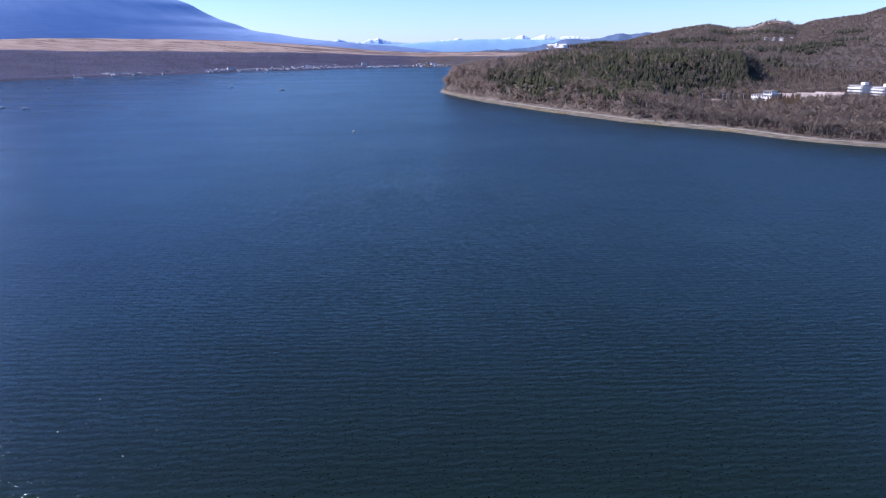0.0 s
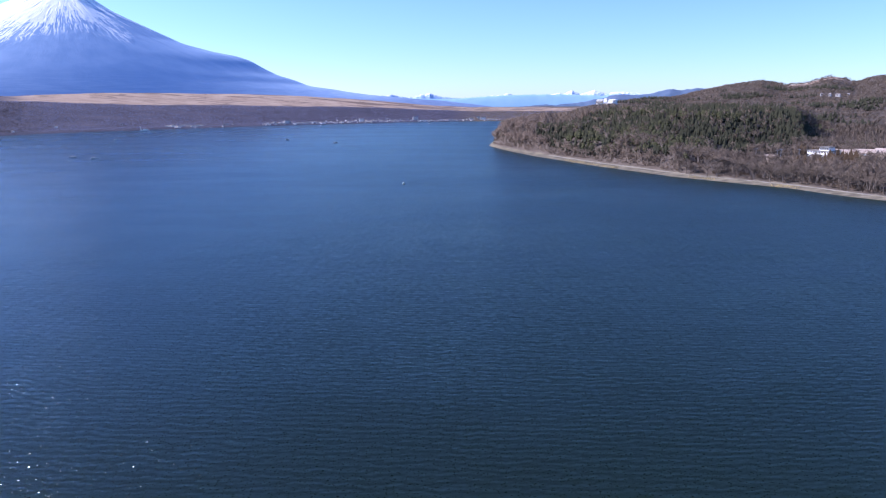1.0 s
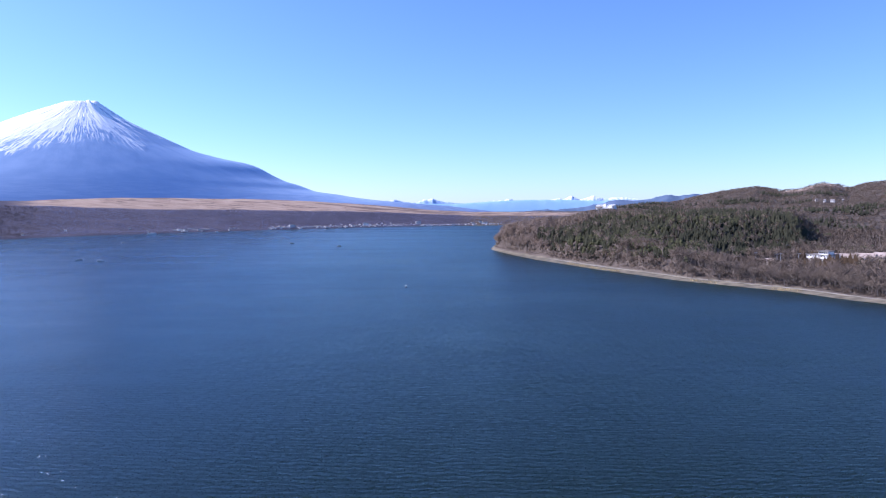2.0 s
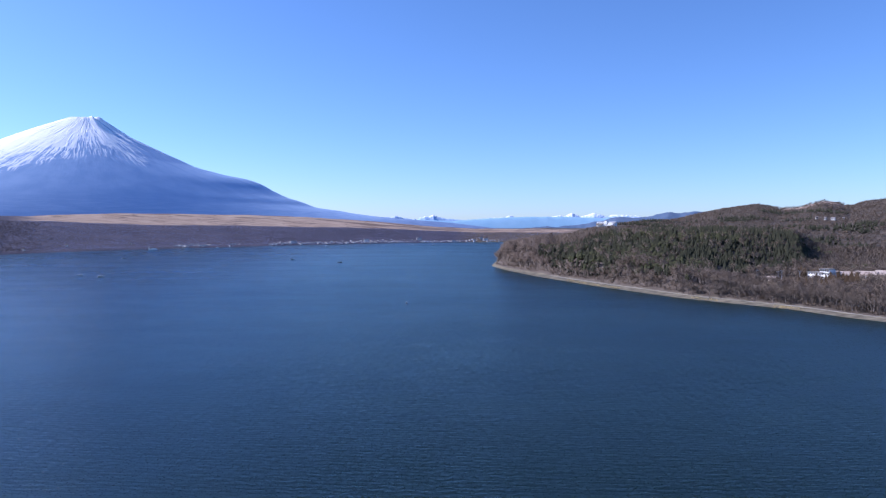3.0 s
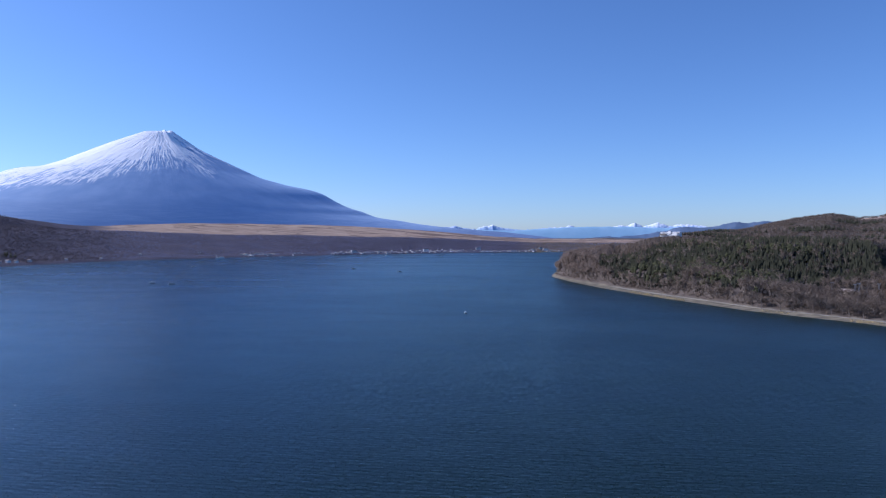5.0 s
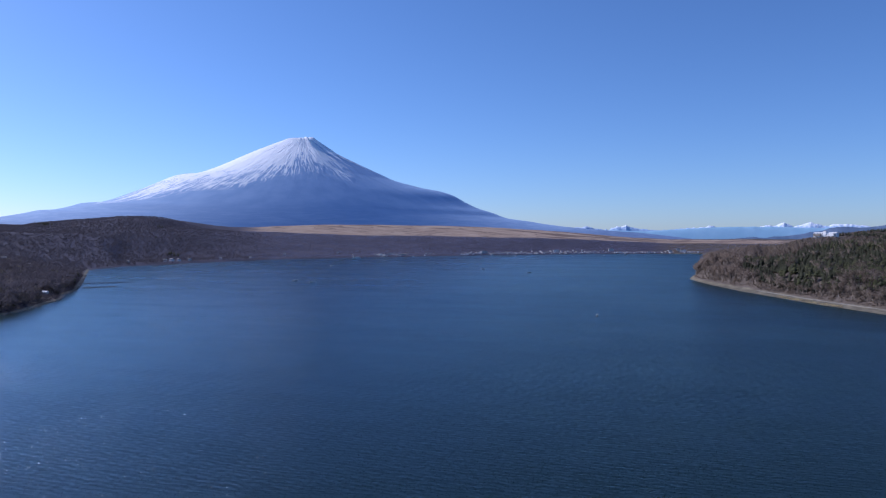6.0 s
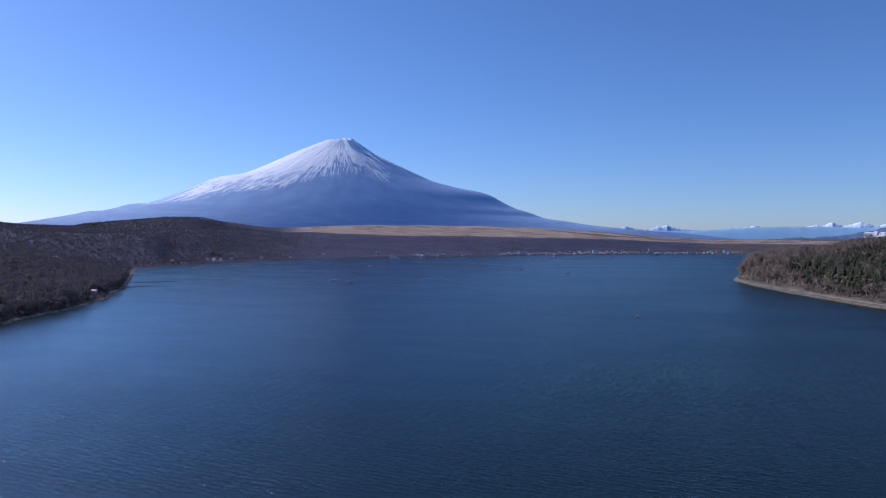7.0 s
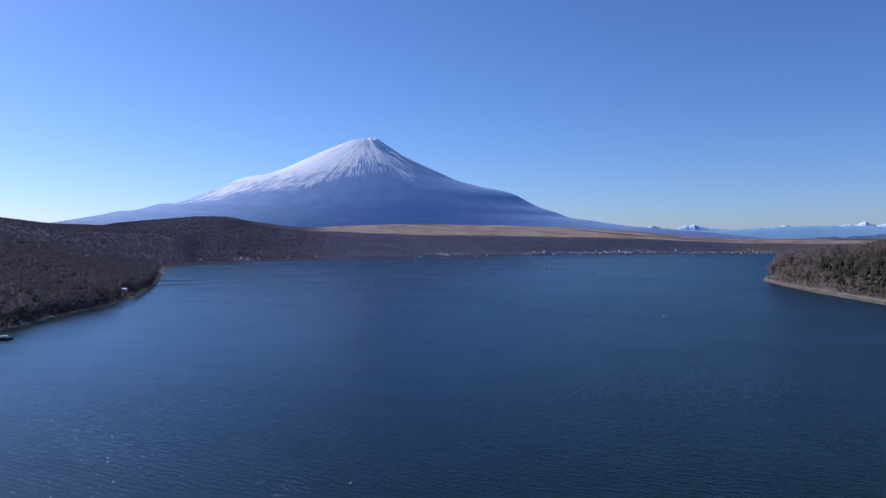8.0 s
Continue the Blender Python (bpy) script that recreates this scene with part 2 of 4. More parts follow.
DULL_BARK = tree_material("dull_bark", (0.10, 0.087, 0.092), (0.15, 0.132, 0.14))
NEEDLES = tree_material("conifer_needles", (0.042, 0.046, 0.032), (0.085, 0.088, 0.055), glow=0.2)
OLIVE_NEEDLES = tree_material("olive_pine_needles", (0.06, 0.066, 0.036), (0.12, 0.125, 0.062), glow=0.2)
RUST_NEEDLES = tree_material("rusty_conifer_needles", (0.06, 0.043, 0.029), (0.10, 0.07, 0.043))
# woods on the plain: violet haze put into the twig colour
HAZED_TWIGS = tree_material("hazed_far_twigs", (0.232, 0.25, 0.385), (0.295, 0.312, 0.46), glow=0.4)
# woods towards the sun: backlit shade and violet haze set in the twig colour
BACKLIT_TWIGS = tree_material("backlit_hazy_twigs", (0.098, 0.092, 0.114), (0.135, 0.126, 0.152), glow=0.4)
PINK_TWIGS = tree_material("pinkish_twigs", (0.215, 0.172, 0.142), (0.285, 0.232, 0.195), glow=0.4)
LONE_TWIGS = lone_tree_material("shore_twigs", (0.115, 0.09, 0.07), (0.235, 0.19, 0.15))
LONE_BARK = lone_tree_material("shore_bark", (0.08, 0.068, 0.058), (0.21, 0.18, 0.155))
CONCRETE = plain("weathered_concrete", (0.16, 0.148, 0.132), (0.26, 0.242, 0.216), 0.2, 0.85)
ROCK = plain("shore_rock", (0.06, 0.057, 0.053), (0.32, 0.30, 0.28), 0.4, 0.9)
WALLS = plain("painted_walls", (0.45, 0.445, 0.45), (0.84, 0.84, 0.84), 0.15, 0.8, varied=True)
WHITE = plain("white_render", (0.72, 0.72, 0.71), (0.84, 0.84, 0.83), 0.1, 0.6)
GREY_RENDER = plain("grimy_pale_render", (0.42, 0.41, 0.39), (0.64, 0.63, 0.61), 0.25, 0.8)
BEIGE = plain("beige_render", (0.55, 0.47, 0.36), (0.68, 0.60, 0.48), 0.1, 0.75)
ROOFS = plain("sheet_roofs", (0.09, 0.085, 0.09), (0.52, 0.46, 0.43), 0.2, 0.6, varied=True)
PINK_ROOF = plain("faded_pink_roof", (0.34, 0.275, 0.23), (0.46, 0.385, 0.33), 0.1, 0.7)
GLASS = plain("dark_window_glass", (0.02, 0.025, 0.03), (0.05, 0.06, 0.07), 0.5, 0.08, 0.0, 0.6)
STEEL = plain("galvanised_steel", (0.35, 0.36, 0.37), (0.55, 0.56, 0.57), 1.0, 0.45, 0.7)
DARK_HULL = plain("dark_blue_hull", (0.02, 0.03, 0.06), (0.05, 0.06, 0.10), 0.8, 0.35)
GREY_HULL = plain("grey_painted_hull", (0.42, 0.43, 0.45), (0.64, 0.65, 0.66), 0.5, 0.4)
TIMBER = plain("wet_grey_timber", (0.05, 0.042, 0.036), (0.13, 0.11, 0.09), 0.8, 0.8)


# ---- mesh helpers ----
def empty_thing(name, m, label, category, group="", kind=""):
    ob = new(name)
    ob.matrix_world = m
    return tagged(ob, label, category, group, kind)


def part(name, bm, material, parent, label=""):
    """A bmesh as one mesh object under a thing or a part."""
    data = bpy.data.meshes.new(name)
    bm.to_mesh(data)
    bm.free()
    data.materials.append(material)
    ob = new(name, data)
    ob.parent = parent
    if label:
        ob["label"] = label
    return ob


def sheet(name, verts, faces, material, smooth=True):
    data = bpy.data.meshes.new(name)
    data.vertices.add(len(verts))
    data.vertices.foreach_set("co", np.asarray(verts, np.float32).ravel())
    faces = np.asarray(faces, np.int32)
    n, k = faces.shape
    data.loops.add(n * k)
    data.loops.foreach_set("vertex_index", faces.ravel())
    data.polygons.add(n)
    data.polygons.foreach_set("loop_start", np.arange(0, n * k, k, dtype=np.int32))
    data.update(calc_edges=True)
    data.polygons.foreach_set("use_smooth", np.full(n, smooth))
    data.materials.append(material)
    return new(name, data)


def grid_faces(rows, cols, closed=False):
    i = np.arange(rows - 1)[:, None] * cols
    j = np.arange(cols if closed else cols - 1)[None, :]
    k = (j + 1) % cols
    return np.stack([i + j, i + k, i + cols + k, i + cols + j], -1).reshape(-1, 4)


def point_field(ob, name, values):
    a = ob.data.attributes.new(name, "FLOAT", "POINT")
    a.data.foreach_set("value", np.asarray(values, np.float32))


def box(bm, x0, y0, z0, x1, y1, z1, bevel=0.0):
    made = bmesh.ops.create_cube(bm, size=1.0)["verts"]
    bmesh.ops.transform(bm, verts=made, matrix=Matrix.LocRotScale(((x0 + x1) / 2, (y0 + y1) / 2, (z0 + z1) / 2), None, (x1 - x0, y1 - y0, z1 - z0)))
    if bevel:
        edges = list({e for v in made for e in v.link_edges})
        bmesh.ops.bevel(bm, geom=edges, offset=bevel, segments=1, affect="EDGES")


def tube(bm, a, b, r0, r1, sides=6):
    a, b = Vector(a), Vector(b)
    way = b - a
    made = bmesh.ops.create_cone(bm, cap_ends=True, segments=sides, radius1=r0, radius2=r1, depth=way.length)["verts"]
    m = Matrix.Translation((a + b) / 2) @ way.to_track_quat("Z", "Y").to_matrix().to_4x4()
    bmesh.ops.transform(bm, verts=made, matrix=m)


def rough(x, y, z, size, octaves=4):
    return noise.fractal(Vector((x / size, y / size, z / size)), 1.0, 2.0, octaves)


# ---- the lake's outline: degrees to the left of +Y, metres out ----
RIGHT_SHORE = [(-60, 555), (-45, 535), (-37.4, 536), (-33.1, 546), (-30.7, 559), (-27.1, 593), (-23.2, 617), (-19, 651), (-14.7, 716),
               (-12.4, 758), (-10.2, 815), (-7.8, 888), (-5.6, 995), (-4.5, 1075), (-4.15, 1108), (-4.15, 1145)]
HIDDEN_SHORE = [(-4.3, 1200), (-4.7, 1320), (-6.0, 1500), (-9.0, 1850), (-12, 2150), (-11, 2600), (-8, 2840)]
FAR_SHORE = [(-5.5, 2830), (-0.8, 2720), (4, 2640), (8.7, 2500), (13.2, 2380), (17.7, 2260), (21.9, 2190), (25.8, 2090), (29.7, 2010), (33, 1900),
             (36, 1800), (38.7, 1700), (40.4, 1670), (42.5, 1555), (43.3, 1508)]
LEFT_SHORE = [(43.5, 1300), (43.7, 1195), (43.85, 1080), (44.2, 935), (45.0, 872), (45.15, 812), (46.6, 742), (48, 685), (49, 671),
              (50.8, 630), (52.4, 594), (54.1, 562), (60, 500), (75, 430), (110, 350), (150, 330), (180, 340), (220, 380), (270, 470)]
OUTLINE = np.array([ray(a, r).xy for a, r in RIGHT_SHORE + HIDDEN_SHORE + FAR_SHORE + LEFT_SHORE])


def inland(x, y):
    """Metres from the waterline, positive on land."""
    x, y = np.asarray(x, float), np.asarray(y, float)
    best, inside = np.full(x.shape, 1e9), np.zeros(x.shape, bool)
    for (ax, ay), (bx, by) in zip(OUTLINE, np.roll(OUTLINE, -1, 0)):
        dx, dy = bx - ax, by - ay
        t = np.clip(((x - ax) * dx + (y - ay) * dy) / (dx * dx + dy * dy), 0, 1)
        best = np.minimum(best, np.hypot(x - ax - t * dx, y - ay - t * dy))
        if ay != by:
            inside ^= ((ay > y) != (by > y)) & (x < dx * (y - ay) / dy + ax)
    return np.where(inside, -best, best)


# heights of the land, fitted to the camera's view: at each bearing a foot, a first rise, a second and a third, with
# the angle at which each shows from there
FOOT_R = [(-42, 850), (-30, 850), (-25, 850), (-21, 780), (-14, 830), (-8, 980), (-5, 1150), (-3, 2860), (0, 2800), (8, 2600), (16, 2400), (24, 2240), (31, 2100), (36, 1950), (41, 1750), (46, 1000), (50, 760), (54, 650), (62, 600)]
FOOT_Z = [(-42, 4), (-30, 4), (-25, 5), (-21, 10), (-18, 17), (-14, 20), (-8, 28), (-6.3, 30), (-5, 24), (-3, 4), (46, 6), (50, 10), (62, 12)]
RISE_R = [(-42, 1250), (-30, 1180), (-22, 1100), (-14, 1120), (-8, 1180), (-5, 1250), (-3, 3050), (0, 3050), (16, 2950), (31, 2850), (36, 2600), (41, 2300), (46, 2000), (50, 1800), (62, 1500)]
RISE_A = [(-42, -2.2), (-33, -2.2), (-30, -2.1), (-28.4, -1.8), (-27.2, -0.3), (-25.4, 0.0), (-22, 0.18), (-18.7, 0.14), (-15.6, -0.04), (-12.9, -0.15), (-10, -0.6), (-7.7, -0.95), (-6.3, -1.2), (-5.2, -1.6), (-4, -2.4), (-3, -0.5), (0, -0.36), (8, -0.06), (16, 0.09), (24, 0.2), (31, 0.5), (36, 0.9), (41, 0.9), (46, 0.6), (50, 0.7), (54, 1.1), (62, 1.4)]
SECOND_R = [(-42, 1700), (-30, 1700), (-26, 1500), (-18, 1420), (-8, 1500), (-5, 1550), (-3, 3350), (31, 3300), (34, 2900), (38, 2700), (46, 2600), (48, 2300), (54, 2100), (62, 1900)]
SECOND_A = [(-42, 0.6), (-33, 0.4), (-30, 0.2), (-28, 0.0), (-26, -0.4), (-18, -0.5), (-10, -0.8), (-5, -1.8), (-3, -0.2), (0, -0.05), (6.4, 0.5), (10.9, 0.79), (16, 0.98), (25, 1.08), (28, 0.98), (31.6, 0.85), (33.4, 0.96), (36.5, 1.41), (38.7, 1.71), (40.8, 1.73), (44.5, 1.38), (46.9, 1.1), (47.8, 0.85), (50.6, 1.02), (54, 1.5), (62, 1.8)]
THIRD_R = [(-42, 2400), (-20, 2400), (-17, 1950), (-14, 1750), (-8, 1750), (-5, 1800), (-3, 3800), (31, 3800), (36, 3300), (62, 3000)]
THIRD_A = [(-42, 3.0), (-37, 2.75), (-35.9, 2.54), (-34.7, 2.2), (-33, 1.98), (-31.8, 1.82), (-30.8, 1.5), (-29.9, 1.86), (-29.1, 1.95), (-27.6, 1.48), (-26.3, 1.37), (-24.7, 1.7), (-22.6, 1.45), (-20.9, 1.1), (-19, 0.62), (-16, 0.4), (-13.5, 0.2), (-12, -0.1), (-10, -0.65), (-7, -1.1), (-5, -1.4), (-3, -0.2), (0, -0.05), (8, 0.3), (16, 0.5), (31, 0.5), (36, 0.8), (62, 1.2)]


def along(table, side):
    return np.interp(side, [a for a, _ in table], [v for _, v in table])


def beach_width(side):
    return np.interp(side, [-60, -34, -14, -8, -5, -3.6, -3.4, 0], [12, 13, 21, 18, 6, 4, 4, 4])


def heights(x, y):
    """The land's height, and how far inland it is."""
    x, y = np.asarray(x, float), np.asarray(y, float)
    side, r = np.degrees(np.arctan2(-x, y)), np.hypot(x, y)
    shore = inland(x, y)
    beyond = (side < -3) & (side > -13) & (r > 2350)
    side = np.where(beyond, -2.9, np.where((side < -2.95) & (side > -4.3), -4.3, side))
    r1, z1 = along(FOOT_R, side), along(FOOT_Z, side)
    r2, r3, r4 = along(RISE_R, side), along(SECOND_R, side), along(THIRD_R, side)
    open_land = np.clip((side + 3.2) / 0.3, 0, 1) * np.clip((34 - side) / 4, 0, 1)
    lift = [EYE_HEIGHT + rr * np.tan(np.radians(along(t, side))) - tree * (1 - 0.75 * open_land) for rr, t, tree in ((r2, RISE_A, 12), (r3, SECOND_A, 9), (r4, THIRD_A, 6))]
    knots = [(r1 * 0 + 200, z1 * 0), (r1, z1), (r2, lift[0]), (r3, lift[1]), (r4, lift[2]), (r4 + 2500, lift[2] * 0.8)]
    z = np.full(x.shape, 0.0)
    for (ra, za), (rb, zb) in zip(knots, knots[1:]):
        t = np.clip((r - ra) / np.maximum(rb - ra, 1), 0, 1)
        s = t * 0.5 + 0.5 * t * t * (3 - 2 * t)
        z = np.where(r >= ra, za + (zb - za) * s, z)
    wide = beach_width(side)
    bank = np.where(shore < wide, shore * 1.4 / wide, 1.4 + (shore - wide) * np.where(side > 0, 0.22, np.interp(side, [-10, -8, -4], [0.7, 1.3, 1.5])))
    z = np.maximum(np.minimum(z, bank), np.minimum(bank, 1.6))
    return np.where(shore < 0, np.maximum(shore * 0.15, -4.0), z), shore


def side_of(x, y):
    return np.degrees(np.arctan2(-x, y))


def land_height(x, y):
    z, _ = heights(np.array([x]), np.array([y]))
    return float(z[0])


# ---- water and ground ----
def build_setting():
    sides = np.radians(np.concatenate([np.arange(-44, 60, 0.25), np.arange(60, 316, 4.0)]))
    rings = np.concatenate([np.arange(300, 520, 25), np.arange(520, 1300, 9), np.arange(1300, 2600, 22), np.arange(2600, 3900, 30), np.linspace(3900, 4950, 12)])
    a, r = np.meshgrid(sides, rings)
    x, y = -np.sin(a) * r, np.cos(a) * r
    z, shore = heights(x, y)
    bumps = np.array([rough(px, py, 0, 160, 5) for px, py in zip(x.ravel(), y.ravel())]).reshape(x.shape)
    z = z + bumps * np.clip((shore - 40) / 150, 0, 1) * np.where(side_of(x, y) > -3, 1.4, np.clip(r / 500, 1.0, 5.0))
    verts = np.stack([x, y, z], -1).reshape(-1, 3)
    faces = grid_faces(len(rings), len(sides), True)
    bed = np.array([[0, 0, -4.0]])
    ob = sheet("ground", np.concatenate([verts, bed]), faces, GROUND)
    data = ob.data
    bm = bmesh.new()
    bm.from_mesh(data)
    bm.verts.ensure_lookup_table()
    for j in range(len(sides)):
        bm.faces.new((bm.verts[len(verts)], bm.verts[(j + 1) % len(sides)], bm.verts[j]))
    bmesh.ops.recalc_face_normals(bm, faces=bm.faces)
    bm.to_mesh(data)
    bm.free()
    deg = np.degrees(np.arctan2(-x, y))
    over = np.where(r > 2350, np.maximum(deg, -2.9), deg)
    low, high = along(RISE_R, over), along(SECOND_R, over)
    edge = 40 * np.array([rough(px, py, 7, 300, 4) for px, py in zip(x.ravel(), y.ravel())]).reshape(x.shape)
    meadow = np.clip((r + edge - low) / 40, 0, 1) * np.clip((high + 30 - r + edge) / 40, 0, 1) * np.clip((deg + 12) / 2, 0, 1) * np.clip((32.5 - deg) / 2.5, 0, 1)
    point_field(ob, "fields", np.append(np.clip((11 - deg) / 9, 0, 1).ravel(), 0))
    point_field(ob, "far_haze", np.append((np.clip((deg + 3) / 2, 0, 1) * np.clip((r - 1250) / 300, 0, 1)).ravel(), 0))
    meadow = np.maximum(meadow, np.clip((deg + 31) / 0.7, 0, 1) * np.clip((-26 - deg) / 0.7, 0, 1) * np.clip((r - 2200) / 40, 0, 1))
    point_field(ob, "meadow", np.append(meadow.ravel(), 0))
    point_field(ob, "beach", np.append(np.where(deg > 43, shore / 3.5, np.where(deg > -3, 9.0, shore / beach_width(deg))).ravel(), -50))
    tagged(ob, "brown winter woodland floor and straw-coloured meadows round the lake", "ground", kind="structure")

    rings = np.concatenate([np.linspace(0.001, 600, 21), np.linspace(700, 3000, 24)])
    sides = np.radians(np.arange(0, 360, 4.0))
    a, r = np.meshgrid(sides, rings)
    verts = np.stack([-np.sin(a) * r, np.cos(a) * r, a * 0], -1).reshape(-1, 3)
    faces = grid_faces(len(rings), len(sides), True)[:, ::-1]
    ob = sheet("water", verts, faces, WATER)
    tagged(ob, "dark blue lake water with small wind ripples", "lake", kind="structure")


build_setting()

# ---- the volcano and the far ranges ----
PEAK_SIDE, PEAK_R = 27.4, 4100.0
FLANK_RIGHT = [(0, 8.05), (1.0, 7.98), (1.6, 7.6), (3.0, 6.66), (5.6, 5.44), (7.7, 4.45), (9.8, 3.95), (11.4, 3.70), (12.4, 3.36), (13.3, 2.8), (14.4, 2.25),
               (15.5, 1.96), (16.6, 1.5), (18.6, 1.28), (19.4, 1.13), (21.5, 0.86), (24.4, 0.57), (28.2, 0.29), (31.5, 0.03), (34, -0.3)]
FLANK_LEFT = [(0, 8.05), (1.2, 7.95), (1.7, 7.75), (2.8, 7.3), (4.1, 6.72), (5.5, 6.02), (6.9, 5.34), (8.2, 4.78), (9.5, 4.65), (10.4, 4.35), (12.1, 3.6), (14.2, 2.70),
              (15.3, 2.40), (16.0, 2.50), (17, 2.14), (18.0, 1.93), (18.6, 1.97), (19.8, 1.68), (22.8, 1.12), (27, 0.4), (31, -0.3)]


# how far down the slope the snow lies, by the bearing round the cone (180 left, 270 towards the lake)
SNOW_REACH = [(0, 0.10), (120, 0.15), (180, 0.15), (190, 0.19), (198, 0.29), (206, 0.38), (215, 0.39), (225, 0.34), (237, 0.28), (249, 0.265), (258, 0.20), (270, 0.165), (280, 0.16), (290, 0.20), (297, 0.16),
              (305, 0.10), (318, 0.10), (330, 0.12), (345, 0.10), (360, 0.10)]


def build_volcano():
    def flank(table):
        q = [PEAK_R * math.tan(radians(a)) for a, _ in table]
        z = [EYE_HEIGHT + PEAK_R / math.cos(radians(a)) * math.tan(radians(e)) for a, e in table]
        dense = np.arange(0, 2800, 10.0)
        kernel = np.exp(-0.5 * (np.arange(-12, 13) / 1.6) ** 2)
        heights_ = np.interp(dense, q, z)
        soft = np.convolve(np.pad(heights_, 12, mode="edge"), kernel / kernel.sum(), "valid")
        broad = np.exp(-0.5 * (np.arange(-60, 61) / 22.0) ** 2)
        smooth = np.convolve(np.pad(heights_, 60, mode="reflect", reflect_type="odd"), broad / broad.sum(), "valid")
        return dense, np.where(dense < 160, heights_, soft), np.where(dense < 60, heights_, np.where(dense < 200, heights_ + (smooth - heights_) * (dense - 60) / 140, smooth))

    depth_q = np.arange(0, 2800, 10.0)
    depth_v = 1010 * (1 - np.exp(-depth_q / 1150)) / (1 - math.exp(-2700 / 1150))
    right, left = flank(FLANK_RIGHT), flank(FLANK_LEFT)
    out = ray(PEAK_SIDE)
    across = Vector((out.y, -out.x, 0))
    turns, steps, seam = 700, 124, 76
    # bearings round the cone, closer together on the side towards the lake
    ways = np.concatenate([np.linspace(0, math.pi, 141)[:-1], np.linspace(math.pi, 2 * math.pi, turns - 139)[:-1]])
    verts, uvs, reach = [], [], []
    for i in range(steps):
        q = 15 + 2700 * (i / (steps - 1)) ** 1.6
        for j in range(turns):
            th = float(ways[j])
            turn = math.degrees(th)
            c, s = math.cos(th), math.sin(th)
            to_right, to_left = max(0.0, c) ** 3, max(0.0, -c) ** 3
            w = 0.5 + 0.5 * c
            face = w * np.interp(q, right[0], right[2]) + (1 - w) * np.interp(q, left[0], left[2])
            face -= 16 * min(1, q / 900)
            z = to_right * np.interp(q, right[0], right[1]) + to_left * np.interp(q, left[0], left[1]) + (1 - to_right - to_left) * face
            d = q / 2700
            # gullies that run down the slope, a broken crater rim, and the side crater's shoulder
            bend = th + 0.10 * noise.noise(Vector((c * 5, s * 5, d * 14))) + 0.05 * noise.noise(Vector((c * 14, s * 14, d * 40)))
            cb, sb = math.cos(bend), math.sin(bend)
            g = noise.noise(Vector((cb * 12, sb * 12, d * 5.0))) * 0.4 + noise.noise(Vector((cb * 34, sb * 34, d * 16.0))) * 0.5 + noise.noise(Vector((q * cb / 45, q * sb / 45, 3.0))) * 0.25
            edge = min(1.0, 2.2 * abs(s) + 0.25)
            g += 0.35 * (0.4 - abs(noise.noise(Vector((cb * 70, sb * 70, d * 9.0)))))
            z += edge * g * 10 * min(1, q / 700) * max(0.04, 1 - d * 3.0)
            z += (6 * noise.noise(Vector((c * 3, s * 3, 5.0))) + 4 * noise.noise(Vector((c * 8, s * 8, 2.0)))) * max(0, 1 - q / 130)
            # two ribs below the rim
            run = min(1, max(0, (q - 25) / 60)) * max(0.0, 1 - q / 420)
            z += run * (13 * math.exp(-((turn - 288) / 7) ** 2) + 12 * math.exp(-((turn - 322) / 6) ** 2) - 7 * math.exp(-((turn - 304) / 8) ** 2))
            hx = q * c + 660
            hy = q * s * 0.5 + 60
            z += 8 * math.exp(-(hx / 120) ** 2 - (hy / 150) ** 2)
            deep = np.interp(q, depth_q, depth_v) * (1 if s < 0 else 0.55)
            fall = min(1, max(0, (q - 1000) / 1200))
            z -= 80 * max(0.0, -s) * fall * fall * (3 - 2 * fall)
            p = out * (PEAK_R + s * deep) + across * (q * c)
            verts.append((p.x, p.y, z))
            uvs.append((th / (2 * math.pi), d))
            reach.append(along(SNOW_REACH, turn))
    verts.append((*(out * PEAK_R).xy, verts[0][2] - 5))
    mountain = empty_thing("volcano", Matrix.Identity(4), "tall volcanic cone, blue with distance haze, with a snow-covered summit", "mountain")
    rows = np.array(verts[:-1]).reshape(steps, turns, 3)
    uvs = np.array(uvs).reshape(steps, turns, 2)
    reach = np.array(reach).reshape(steps, turns)
    for name, first, last, label in (("snowy_cone", 0, seam, "upper cone with streaks of snow in its gullies"), ("wooded_foot", seam, steps - 1, "wooded lower slopes, blue with distance haze")):
        n = last - first + 1
        faces = grid_faces(n, turns, True)
        tip = [verts[-1]] if first == 0 else []
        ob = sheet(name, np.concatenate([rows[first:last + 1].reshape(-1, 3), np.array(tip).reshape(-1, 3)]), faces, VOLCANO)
        bm = bmesh.new()
        bm.from_mesh(ob.data)
        bm.verts.ensure_lookup_table()
        layer = bm.loops.layers.uv.new("UVMap")
        flat = uvs[first:last + 1].reshape(-1, 2)
        if tip:
            for j in range(turns):
                bm.faces.new((bm.verts[n * turns], bm.verts[j], bm.verts[(j + 1) % turns])).smooth = True
        for f in bm.faces:
            us = [flat[l.vert.index] if l.vert.index < len(flat) else (0, 0) for l in f.loops]
            wrap = max(u for u, _ in us) > 0.9
            for l, (u, v) in zip(f.loops, us):
                l[layer].uv = (u + 1 if wrap and u < 0.1 else u, v)
        bmesh.ops.recalc_face_normals(bm, faces=bm.faces)
        bm.to_mesh(ob.data)
        bm.free()
        point_field(ob, "snow_reach", np.append(reach[first:last + 1].ravel(), [1.0] * len(tip)))
        ob.parent = mountain
        ob["label"] = label


build_volcano()


